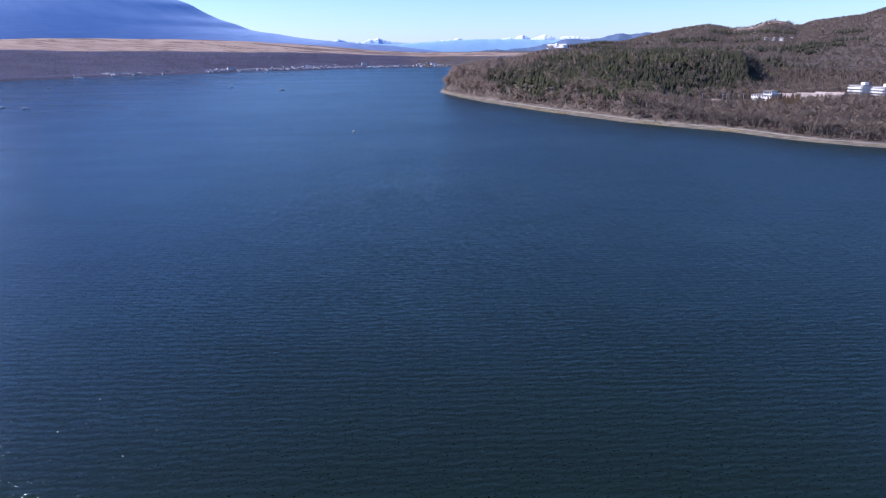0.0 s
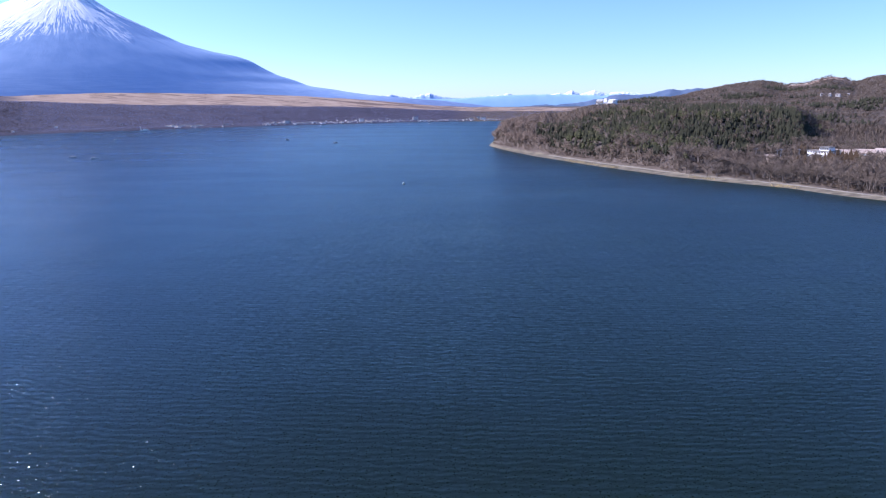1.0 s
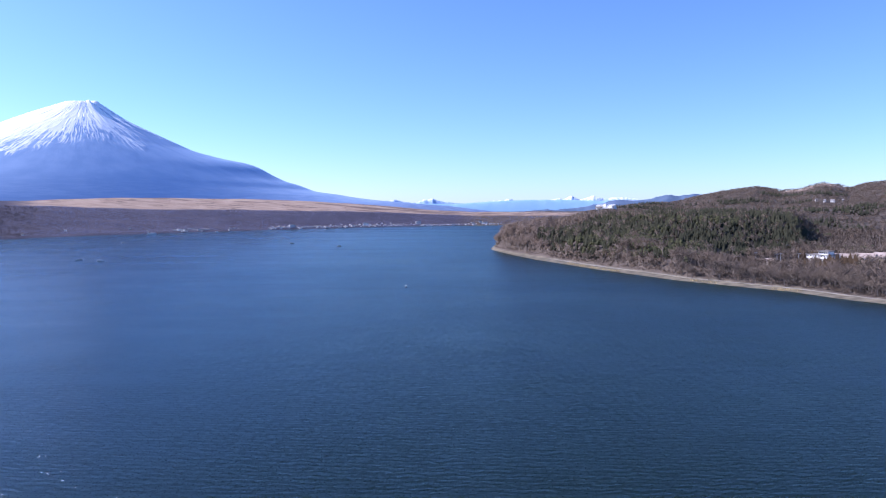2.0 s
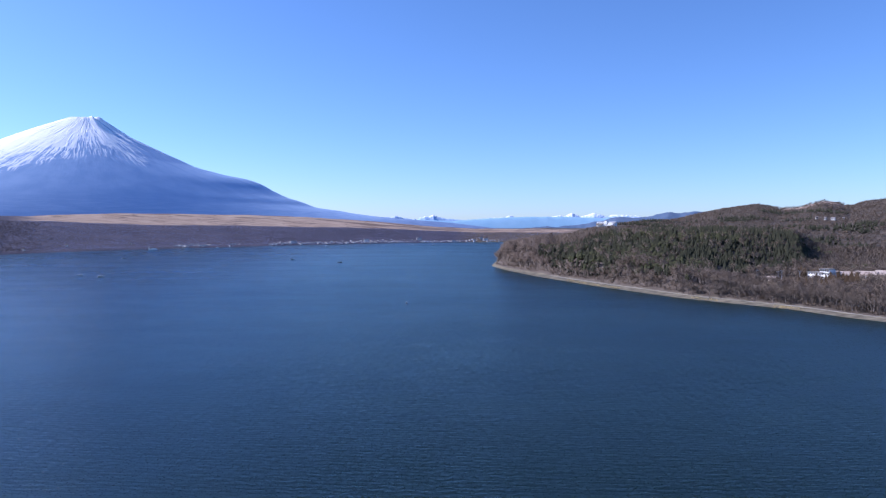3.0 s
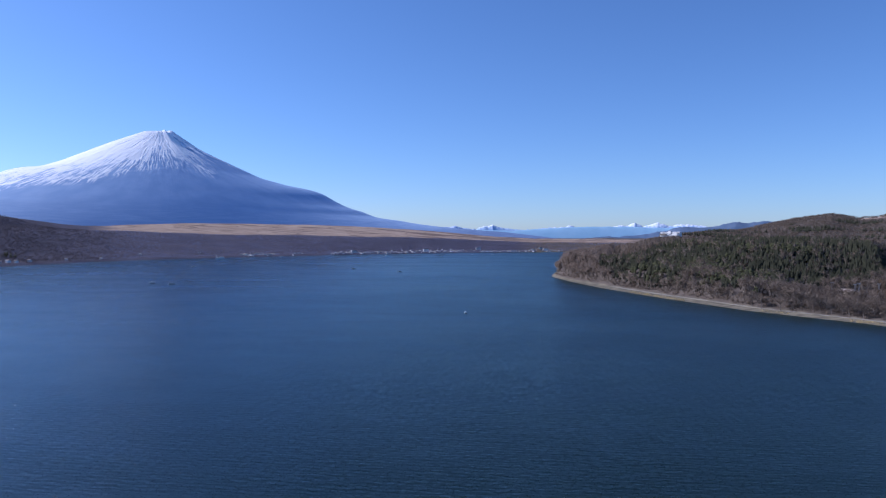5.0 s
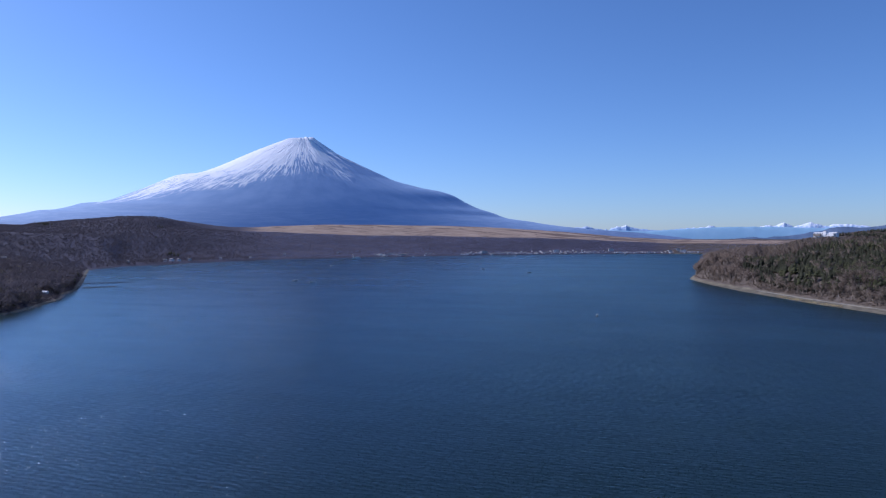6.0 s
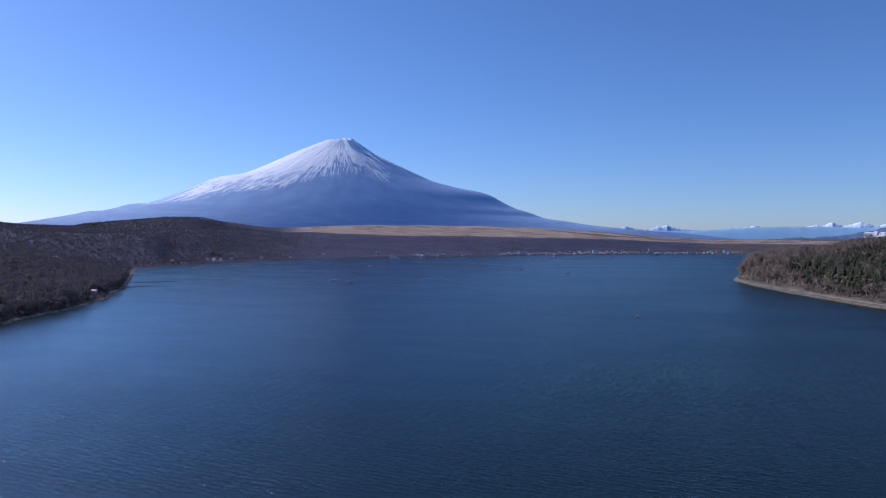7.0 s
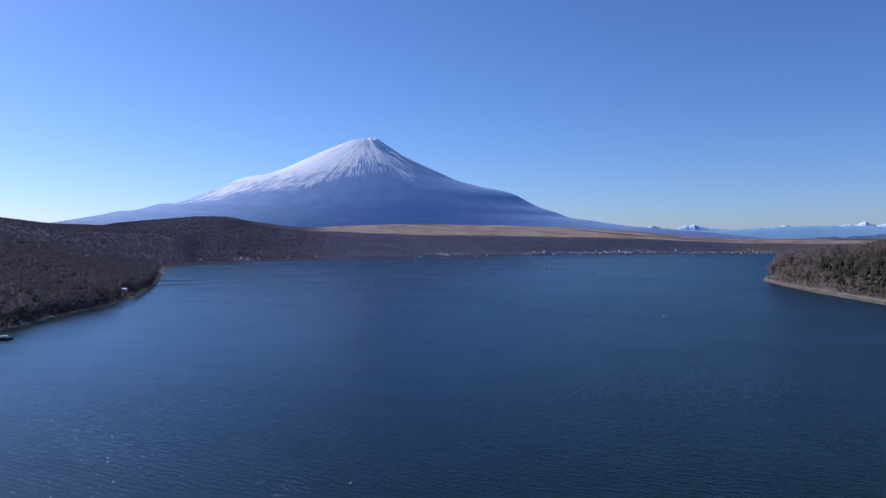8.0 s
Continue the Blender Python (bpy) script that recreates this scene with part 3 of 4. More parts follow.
def build_range(name, crest, r, depth, jag, material, label, fine=1.0):
    """A mountain chain along the horizon, fitted to the camera's view; crest: bearing and angle seen from there."""
    sides = np.arange(crest[0][0], crest[-1][0] + 0.01, 0.12 if fine == 1.0 else 0.04)
    rows = np.linspace(-1, 1, 15)
    verts = []
    for t in rows:
        for a in sides:
            top = EYE_HEIGHT + r * math.tan(radians(along(crest, a)))
            p = ray(a, r + t * depth)
            g = noise.ridged_multi_fractal(Vector((a * 0.8 * fine, t * 1.1 * fine, r / 900)), 0.8, 2.3, 6, 1.0, 2.0) - 1.1
            z = 20 + (top - 20) * (1 - abs(t) ** 1.3) + jag * g * max(0.0, 1 - 1.5 * abs(t))
            verts.append((p.x, p.y, z))
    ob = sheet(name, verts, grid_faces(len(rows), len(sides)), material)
    tagged(ob, label, "mountains")


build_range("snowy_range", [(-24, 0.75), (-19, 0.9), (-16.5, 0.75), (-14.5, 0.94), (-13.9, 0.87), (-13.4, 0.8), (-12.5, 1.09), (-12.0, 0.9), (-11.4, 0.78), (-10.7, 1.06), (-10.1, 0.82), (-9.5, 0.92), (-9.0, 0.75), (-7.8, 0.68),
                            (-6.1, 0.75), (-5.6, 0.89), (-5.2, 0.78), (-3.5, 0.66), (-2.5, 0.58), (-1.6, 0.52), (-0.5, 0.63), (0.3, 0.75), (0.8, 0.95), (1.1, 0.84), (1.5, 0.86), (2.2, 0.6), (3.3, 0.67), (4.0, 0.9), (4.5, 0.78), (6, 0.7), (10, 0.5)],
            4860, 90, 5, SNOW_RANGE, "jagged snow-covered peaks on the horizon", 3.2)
build_range("hazy_range", [(-24, 0.6), (-18, 0.62), (-12.7, 0.66), (-9.8, 0.77), (-7.8, 0.78), (-5.3, 0.72), (-2.5, 0.55), (-0.8, 0.44), (1.4, 0.5), (3.3, 0.55), (6, 0.5), (10, 0.4)],
            4640, 110, 2.5, HAZY_HILLS, "hazy pale blue mountain ridge below the snowy peaks")
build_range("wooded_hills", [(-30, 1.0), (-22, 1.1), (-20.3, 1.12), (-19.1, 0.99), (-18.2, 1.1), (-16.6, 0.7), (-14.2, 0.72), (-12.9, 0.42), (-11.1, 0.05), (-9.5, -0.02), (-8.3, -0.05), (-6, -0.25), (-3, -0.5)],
            4300, 220, 5, HAZE_BLUE_HILLS, "haze-blue wooded hills far behind the lake")


# ---- woods ----
rng = np.random.default_rng(7)


def spike(a, b, width, turn):
    """A long thin triangle from a to b."""
    way = b - a
    flat = Vector((math.cos(turn), math.sin(turn), 0.15)).cross(way)
    flat = flat.normalized() * width if flat.length > 1e-6 else Vector((width, 0, 0))
    return [a - flat, a + flat, b]


def prism(a, b, r0, r1, sides):
    """Triangles of a tapered limb."""
    way = (b - a).normalized()
    u = way.orthogonal().normalized()
    v = way.cross(u)
    tris = []
    ring = [u * math.cos(2 * math.pi * k / sides) + v * math.sin(2 * math.pi * k / sides) for k in range(sides)]
    for k in range(sides):
        n, m = ring[k], ring[(k + 1) % sides]
        tris += [[a + n * r0, a + m * r0, b + m * r1], [a + n * r0, b + m * r1, b + n * r1]]
    return tris


def bare_tree(seed, twigs, width, limbs=6, slim=False):
    """Triangles of a leafless tree one metre high: wood, twigs."""
    r = random.Random(seed)
    wood, fine = [], []
    lean = Vector((r.uniform(-0.05, 0.05), r.uniform(-0.05, 0.05), 0))
    fork = Vector((0, 0, r.uniform(0.28, 0.4))) + lean
    top = Vector((0, 0, 0.72)) + lean * 2
    wood += prism(Vector((0, 0, -0.05)), fork, 0.022, 0.015, 3 if slim else 5) + prism(fork, top, 0.015, 0.006, 3)
    spine = [(fork, top)]
    for k in range(limbs):
        t = r.uniform(0.0, 0.7)
        a = fork.lerp(top, t)
        turn = 2 * math.pi * (k + r.random() * 0.7) / limbs
        out = r.uniform(0.2, 0.38) * (1.1 - 0.5 * t)
        b = a + Vector((math.cos(turn) * out, math.sin(turn) * out, r.uniform(0.16, 0.34)))
        wood += [spike(a, b, 0.012, 0.0), spike(a, b, 0.012, 1.6)] if slim else prism(a, b, 0.010, 0.004, 3)
        spine.append((a, b))
    for _ in range(twigs):
        a, b = spine[r.randrange(len(spine))]
        p = a.lerp(b, r.uniform(0.35, 1.0))
        turn = r.uniform(0, 2 * math.pi)
        q = p + Vector((math.cos(turn) * r.uniform(0.04, 0.17), math.sin(turn) * r.uniform(0.04, 0.17), r.uniform(0.0, 0.2)))
        fine.append(spike(p, q, width * r.uniform(0.6, 1.3), r.uniform(0, 6.28)))
    return np.array(wood, float), np.array(fine, float)


def far_bare_tree(seed, blades):
    """A leafless crown seen from afar: a trunk and upright sprays."""
    r = random.Random(seed)
    foot, head = Vector((0, 0, -0.05)), Vector((0, 0, 0.6))
    wood = [spike(foot, head, 0.03, 0.0), spike(foot, head, 0.03, 1.6)]
    fine = []
    for k in range(blades):
        turn = 2 * math.pi * (k + r.random()) / blades
        d = r.uniform(0.06, 0.33)
        a = Vector((math.cos(turn) * d * 0.5, math.sin(turn) * d * 0.5, r.uniform(0.2, 0.45)))
        b = Vector((math.cos(turn) * d * 1.4, math.sin(turn) * d * 1.4, r.uniform(0.72, 1.0) - d * 1.0))
        fine.append(spike(a, b, r.uniform(0.3, 0.6) / blades, r.uniform(0, 6.28)))
    return np.array(wood, float), np.array(fine, float)


def conifer(seed, tiers, points):
    """A tapering evergreen one metre high: trunk, needles."""
    r = random.Random(seed)
    wood = prism(Vector((0, 0, -0.05)), Vector((0, 0, 0.5)), 0.018, 0.01, 3)
    fine = []
    spread = r.uniform(0.15, 0.21)
    for k in range(tiers):
        t = k / tiers
        base = 0.1 + 0.8 * t
        tip = min(1.0, base + 0.30 - 0.1 * t)
        rad = spread * (1 - t) ** 0.8 + 0.02
        off = r.uniform(0, 6.28)
        apex = Vector((r.uniform(-0.01, 0.01), r.uniform(-0.01, 0.01), tip))
        ring = []
        for j in range(points * 2):
            a = off + math.pi * j / points
            q = rad * (r.uniform(0.85, 1.25) if j % 2 == 0 else r.uniform(0.4, 0.6))
            ring.append(Vector((math.cos(a) * q, math.sin(a) * q, base - (0.05 if j % 2 == 0 else -0.02))))
        for j in range(points * 2):
            fine.append([apex, ring[j], ring[(j + 1) % (points * 2)]])
    return np.array(wood, float), np.array(fine, float)


def pine(seed, clumps):
    """A broad evergreen with an uneven crown of tufts."""
    r = random.Random(seed)
    wood = prism(Vector((0, 0, -0.05)), Vector((0, 0, 0.8)), 0.022, 0.01, 4)
    fine = []
    for _ in range(clumps):
        h = r.uniform(0.3, 0.95)
        turn, d = r.uniform(0, 6.28), r.uniform(0.02, 0.24) * (1.25 - h)
        c = Vector((math.cos(turn) * d, math.sin(turn) * d, h))
        s = r.uniform(0.07, 0.13)
        ring = [c + Vector((math.cos(2.1 * k + turn) * s, math.sin(2.1 * k + turn) * s, r.uniform(-0.06, 0.01))) for k in range(3)]
        tip = c + Vector((0, 0, s * 0.8))
        for k in range(3):
            fine.append([tip, ring[k], ring[(k + 1) % 3]])
    return np.array(wood, float), np.array(fine, float)


def wood_of(name, kinds, spots, low, high, wood_material, leaf_material, label, wide=1.0, round_crowns=True):
    """Many trees in one mesh: spots are x, y, z."""
    spots = np.asarray(spots, float)
    pick = rng.integers(0, len(kinds), len(spots))
    blocks = {0: [], 1: []}
    tints = {0: [], 1: []}
    normals = {0: [], 1: []}
    for k, pair in enumerate(kinds):
        at = spots[pick == k]
        if not len(at):
            continue
        n = len(at)
        tall = rng.uniform(low, high, n) * rng.choice([0.8, 1.0, 1.0, 1.08], n)
        girth = tall * rng.uniform(0.85, 1.2, n) * wide
        turn = rng.uniform(0, 2 * np.pi, n)
        tint = rng.random(n)
        for part_no, tris in enumerate(pair):
            # crowns are lit as rounded masses: each spray faces outwards
            middle = np.array([0.0, 0.0, 0.42])
            face = np.cross(tris[:, 1] - tris[:, 0], tris[:, 2] - tris[:, 0])
            away = tris.mean(1) - middle
            turned = (face * away).sum(1) < 0
            tris = np.where(turned[:, None, None], tris[:, ::-1], tris)
            v = tris.reshape(-1, 3)
            w = (v - middle) * (1.0, 1.0, 0.8) + (0.0, 0.0, 0.2)
            w = w / np.maximum(np.linalg.norm(w, axis=1, keepdims=True), 1e-6)
            c, s_ = np.cos(turn)[:, None], np.sin(turn)[:, None]
            x = (v[None, :, 0] * c - v[None, :, 1] * s_) * girth[:, None] + at[:, 0:1]
            y = (v[None, :, 0] * s_ + v[None, :, 1] * c) * girth[:, None] + at[:, 1:2]
            z = v[None, :, 2] * tall[:, None] + at[:, 2:3]
            blocks[part_no].append(np.stack([x, y, z], -1).reshape(-1, 3))
            tints[part_no].append(np.repeat(tint, len(v)))
            normals[part_no].append(np.stack([w[None, :, 0] * c - w[None, :, 1] * s_, w[None, :, 0] * s_ + w[None, :, 1] * c, w[None, :, 2] + 0 * c], -1).reshape(-1, 3))
    verts = np.concatenate(blocks[0] + blocks[1])
    first = sum(len(b) for b in blocks[0]) // 3
    faces = np.arange(len(verts)).reshape(-1, 3)
    ob = sheet(name, verts, faces, wood_material, round_crowns)
    ob.data.materials.append(leaf_material)
    ob.data.polygons.foreach_set("material_index", (np.arange(len(faces)) >= first).astype(np.int32))
    point_field(ob, "tint", np.concatenate(tints[0] + tints[1]))
    if round_crowns:
        ob.data.normals_split_custom_set_from_vertices(np.concatenate(normals[0] + normals[1]))
    return tagged(ob, label, "trees", kind="stuff")


def scatter(side0, side1, r0, r1, area):
    """Random spots in a stretch of the plan, one to so many square metres, on the land."""
    n = int(abs(radians(side1 - side0)) * (r1 * r1 - r0 * r0) / 2 / area)
    a = np.radians(rng.uniform(side0, side1, n))
    r = np.sqrt(rng.uniform(r0 * r0, r1 * r1, n))
    x, y = -np.sin(a) * r, np.cos(a) * r
    z, shore = heights(x, y)
    bumps = np.array([rough(px, py, 0, 160, 5) for px, py in zip(x, y)])
    z = z + bumps * np.clip((shore - 40) / 150, 0, 1) * np.where(side_of(x, y) > -3, 1.4, np.clip(r / 500, 1.0, 5.0))
    return x, y, z, shore, np.degrees(a), r


# bearing, metres out, radius of the clearings round buildings
CLEARINGS = [(-29.2, 858, 17), (-30.6, 857, 16), (-31.9, 857, 16), (-33.4, 868, 18), (-35.15, 905, 17), (-36.5, 900, 17), (-25.7, 745, 9), (-24.4, 805, 38), (-25.6, 800, 44), (-26.8, 805, 46), (-27.9, 815, 34),
             (-13.5, 1745, 50), (-29.8, 1875, 24), (-28.9, 1880, 14), (46.1, 838, 12), (46.1, 812, 16), (46.0, 790, 14), (37.4, 1800, 30)]


def clear_of(x, y, extra=0.0):
    keep = np.ones(x.shape, bool)
    for a, r, size in CLEARINGS:
        c = ray(a, r)
        keep &= np.hypot(x - c.x, y - c.y) > size + extra
    return keep


NEAR_BARE = [bare_tree(i, 95, 0.0095, 6, True) for i in range(8)]
FAR_BARE = [far_bare_tree(20 + i, 16) for i in range(6)]
LOW_BARE = [far_bare_tree(30 + i, 12) for i in range(6)]
CONIFERS = [conifer(40 + i, 6, 5) for i in range(6)]
BUSHES = [far_bare_tree(120 + i, 12) for i in range(4)]
FAR_CONIFERS = [conifer(60 + i, 4, 4) for i in range(4)]
PINES = [pine(80 + i, 26) for i in range(4)]


def build_woods():
    def spots(mask, x, y, z):
        return np.stack([x, y, z - 0.3], -1)[mask]

    # the wooded point and the belt along the beach
    x, y, z, shore, side, r = scatter(-44, -3.5, 540, 1330, 25)
    beach = beach_width(side) + 3
    ok = (shore > beach) & clear_of(x, y)
    patch = np.array([rough(px, py, 3, 90, 3) for px, py in zip(x, y)])
    belt = np.interp(side, [-44, -30, -26, -22, -18, -12, -8, -6.5], [330, 330, 250, 110, 34, 26, 30, 400])
    spur_end = np.interp(r, [700, 830, 920, 1050, 1300], [-22.5, -25.5, -28.4, -29.0, -27.5])
    green = (shore > belt * (1 + 0.25 * patch)) & (side > spur_end + patch) & (side < -7.3 - 1.2 * patch) & ((patch < 0.42) | (side < -18)) & (rng.random(len(x)) < 0.92) & (r < np.interp(side, [-16, -13, -10, -6], [1400, 1120, 1030, 990]) + 60 * patch)
    stray = (patch > 0.38) & (shore > 30) & (rng.random(len(x)) < 0.35)
    rust = ~green & (shore > 90) & (shore < 260) & (side > -31.5) & (side < -26.5) & (patch > 0.05)
    pines = green & (side > -22) & (patch > 0.12) & (shore < belt + 170) & (rng.random(len(x)) < 0.6)
    bare = ok & ~green & ~stray & ~rust
    inner = bare & ((shore > beach + 14) | (side > -19))
    tip = inner & (side > -9)
    wood_of("tip_wood", NEAR_BARE, spots(tip, x, y, z), 13, 18, BARK, PINK_TWIGS, "pinkish-brown leafless trees on the tip of the point")
    wood_of("bare_wood", NEAR_BARE, spots(inner & (r < 1000) & ~tip, x, y, z), 11, 16, BARK, TWIGS, "grey-brown leafless broadleaf trees on the point and along the beach")
    wood_of("back_wood", FAR_BARE, spots(inner & (r >= 1000) & (side <= -9), x, y, z), 11, 16, BARK, TWIGS, "grey-brown leafless woods behind the point", 1.3)
    wood_of("conifer_wood", CONIFERS, spots(ok & green & ~pines, x, y, z), 7.5, 11.5, BARK, NEEDLES, "dark green conifers covering the hill of the point", 1.4)
    wood_of("pine_wood", PINES, spots(ok & (pines | stray) & ~rust, x, y, z), 7, 11.5, BARK, OLIVE_NEEDLES, "olive green pines among the trees of the point", 1.2)
    low_bush = ok & (shore < beach + 90) & (rng.random(len(x)) < 0.55)
    wood_of("undergrowth", BUSHES, spots(low_bush, x + rng.uniform(-3, 3, len(x)), y + rng.uniform(-3, 3, len(x)), z), 2.2, 4.5, BARK, TWIGS, "brown leafless thicket under the shore trees", 1.8)
    bx, by, bz, bshore, bside, br = scatter(-40, -4, 525, 1130, 6)
    hem = (bshore > beach_width(bside) + 1) & (bshore < beach_width(bside) + 16)
    wood_of("shore_thicket", BUSHES, spots(hem, bx, by, bz), 1.6, 4.0, BARK, TWIGS, "low brown thicket along the top of the beach", 1.8)
    wood_of("rusty_wood", CONIFERS, spots(ok & rust, x, y, z), 11, 15, BARK, RUST_NEEDLES, "rust-brown winter cedars beside the lakeside hotel", 1.2)

    # hills behind the point
    x, y, z, shore, side, r = scatter(-44, -4, 1330, 2500, 95)
    ok = (shore > 20) & clear_of(x, y)
    patch = np.array([rough(px, py, 11, 150, 3) for px, py in zip(x, y)])
    green = patch > 0.26
    bald = (side > -30.6) & (side < -26.2) & (r > 2210) & (rng.random(len(x)) < 0.75)
    wood_of("hill_wood", FAR_BARE, spots(ok & ~bald & (~green | (r >= 2150)), x, y, z), 6, 9.5, BARK, TWIGS, "brown leafless woods on the hills", 1.9)
    wood_of("hill_conifers", FAR_CONIFERS, spots(ok & green & ~bald & (r < 2150), x, y, z), 8, 12, BARK, NEEDLES, "dark conifer groups on the brown hills", 1.4)

    # the shore opposite the point
    x, y, z, shore, side, r = scatter(43, 59, 480, 1250, 43)
    ok = (shore > 3) & clear_of(x, y)
    patch = np.array([rough(px, py, 17, 80, 3) for px, py in zip(x, y)])
    evergreen = rng.random(len(x)) < np.clip(0.03 + 0.1 * patch, 0.01, 0.06)
    wood_of("lakeside_wood", NEAR_BARE, spots(ok & ~evergreen & (shore > 5), x, y, z), 8.5, 14, DULL_BARK, BACKLIT_TWIGS, "backlit leafless trees rising from the rocky shore", 1.12)
    bx, by, bz, bshore, bside, br = scatter(43.2, 57, 505, 1300, 8)
    hem = (bshore > 2) & (bshore < 24)
    wood_of("rocky_shore_thicket", BUSHES, spots(hem, bx, by, bz), 1.6, 4.5, DULL_BARK, BACKLIT_TWIGS, "backlit leafless thicket above the rocky shore", 1.8)
    wood_of("lakeside_pines", PINES, spots(ok & evergreen, x, y, z), 8, 12, BARK, NEEDLES, "dark green pines near the rocky shore", 1.2)
    x, y, z, shore, side, r = scatter(29, 59, 1250, 2900, 62)
    ok = (shore > 4) & clear_of(x, y) & (rng.random(len(x)) < np.clip((side - 29) / 8, 0, 1)) & (r < np.interp(side, [29, 36, 41, 60], [2800, 2700, 2750, 2750]))
    patch = np.array([rough(px, py, 19, 150, 3) for px, py in zip(x, y)])
    wood_of("slope_wood", FAR_BARE, spots(ok & (patch < 0.75), x, y, z), 5.5, 8, DULL_BARK, BACKLIT_TWIGS, "backlit, hazy leafless woods on the long slope", 1.5)
    wood_of("slope_conifers", FAR_CONIFERS, spots(ok & (patch >= 0.75), x, y, z), 8, 12, BARK, NEEDLES, "dark evergreen patches on the long slope", 1.4)

    # the plain below the volcano
    x, y, z, shore, side, r = scatter(-12, 37, 1750, 3080, 46)
    low = along(RISE_R, np.maximum(side, -2.9))
    edge = 40 * np.array([rough(px, py, 7, 300, 4) for px, py in zip(x, y)])
    ok = (shore > np.where(side > 21.5, 6, 20)) & (r + edge < low) & (rng.random(len(x)) < np.clip((37 - side) / 8, 0, 1))
    thin = np.array([rough(px * 0.3, py, 23, 70, 4) for px, py in zip(x, y)])
    ok &= (thin > -0.22) | (rng.random(len(x)) < 0.35)
    wood_of("plain_wood", LOW_BARE, spots(ok & (r > 1900), x, y, z), 2.2, 3.6, DULL_BARK, HAZED_TWIGS, "leafless woods, violet with haze, on the plain below the volcano", 2.9)


build_woods()


def build_lone_trees():
    """The front rows along both shores, tree by tree."""
    def mesh_of(name, tris, material):
        data = bpy.data.meshes.new(name)
        verts = tris.reshape(-1, 3)
        data.from_pydata([tuple(v) for v in verts], [], [(i, i + 1, i + 2) for i in range(0, len(verts), 3)])
        data.materials.append(material)
        return data

    stock = []
    for i in range(6):
        wood, fine = bare_tree(100 + i, 190, 0.008, 8)
        stock.append((mesh_of("trunk", wood, LONE_BARK), mesh_of("crown", fine, LONE_TWIGS)))

    def plant(x, y, z, tall, label, group):
        k = rng.integers(0, len(stock))
        ob = empty_thing("bare_tree", Matrix.LocRotScale((x, y, z - 0.3), Euler((0, 0, rng.uniform(0, 6.28))), (tall * rng.uniform(0.9, 1.2),) * 2 + (tall,)), label, "tree", group)
        for name, data in zip(("trunk", "crown"), stock[k]):
            child = new(name, data)
            child.parent = ob

    for side0, side1, r0, r1, inner, outer, most, low, high, label, group in (
            (-38, -19, 530, 720, 15, 34, 270, 10, 15.5, "leafless grey-brown tree behind the pale beach", "trees along the beach"),
            (44, 56, 520, 1000, 3, 18, 110, 7, 12, "dark leafless tree on the rocky shore", "trees on the rocky shore")):
        x, y, z, shore, side, r = scatter(side0, side1, r0, r1, 30)
        at = np.where((shore > inner) & (shore < outer) & clear_of(x, y))[0][:most]
        for i in at:
            plant(x[i], y[i], z[i], rng.uniform(low, high), label, group)


build_lone_trees()


# ---- shore works ----
def shore_line(table, step):
    pts = [ray(a, r) for a, r in table]
    out = []
    for a, b in zip(pts, pts[1:]):
        n = max(1, int((b - a).length / step))
        out += [a.lerp(b, k / n) for k in range(n)]
    return out + [pts[-1]]


def smooth_line(pts, times=4):
    for _ in range(times):
        pts = [pts[0]] + [(a + b * 2 + c) / 4 for a, b, c in zip(pts, pts[1:], pts[2:])] + [pts[-1]]
    return pts


def build_promenade():
    line = smooth_line(shore_line(RIGHT_SHORE[:12], 8.0))
    inner = []
    for a, b in zip(line, line[1:]):
        n = Vector(((b - a).y, -(b - a).x, 0)).normalized()
        inner.append((a, n if n.y > 0 or n.x > 0 else -n))
    # a low wall with a flat path behind it
    profile = [(-3.0, 0.3), (-3.0, 1.75), (-2.5, 1.75), (-2.5, 1.55), (-0.3, 1.55), (-0.3, 0.6)]
    verts = [(*(p + n * (d + float(beach_width(side_of(p.x, p.y))))).xy, z) for p, n in inner for d, z in profile]
    ob = sheet("pavement", verts, grid_faces(len(inner), len(profile)), CONCRETE, False)
    tagged(ob, "pale concrete lakeside path behind a low wall", "path", kind="structure")


build_promenade()


def build_rocks():
    """Boulders along the rocky shore."""
    line = shore_line(LEFT_SHORE[:13], 3.0)
    bm = bmesh.new()
    for p in line:
        for _ in range(2):
            q = p * (1 + rng.uniform(-0.002, 0.012))
            size = rng.uniform(0.4, 1.5)
            made = bmesh.ops.create_icosphere(bm, subdivisions=1, radius=size)["verts"]
            for v in made:
                v.co *= 1 + rng.uniform(-0.25, 0.25)
                v.co.z *= 0.6
            bmesh.ops.translate(bm, verts=made, vec=(q.x + rng.uniform(-3, 3), q.y + rng.uniform(-3, 3), 0.1 + rng.uniform(0, 0.4)))
    data = bpy.data.meshes.new("boulders")
    bm.to_mesh(data)
    bm.free()
    data.materials.append(ROCK)
    tagged(new("boulders", data), "grey boulders along the waterline", "rocks", kind="stuff")


build_rocks()
REED = plain("dry_reeds", (0.36, 0.27, 0.12), (0.55, 0.44, 0.22), 0.5, 0.9)


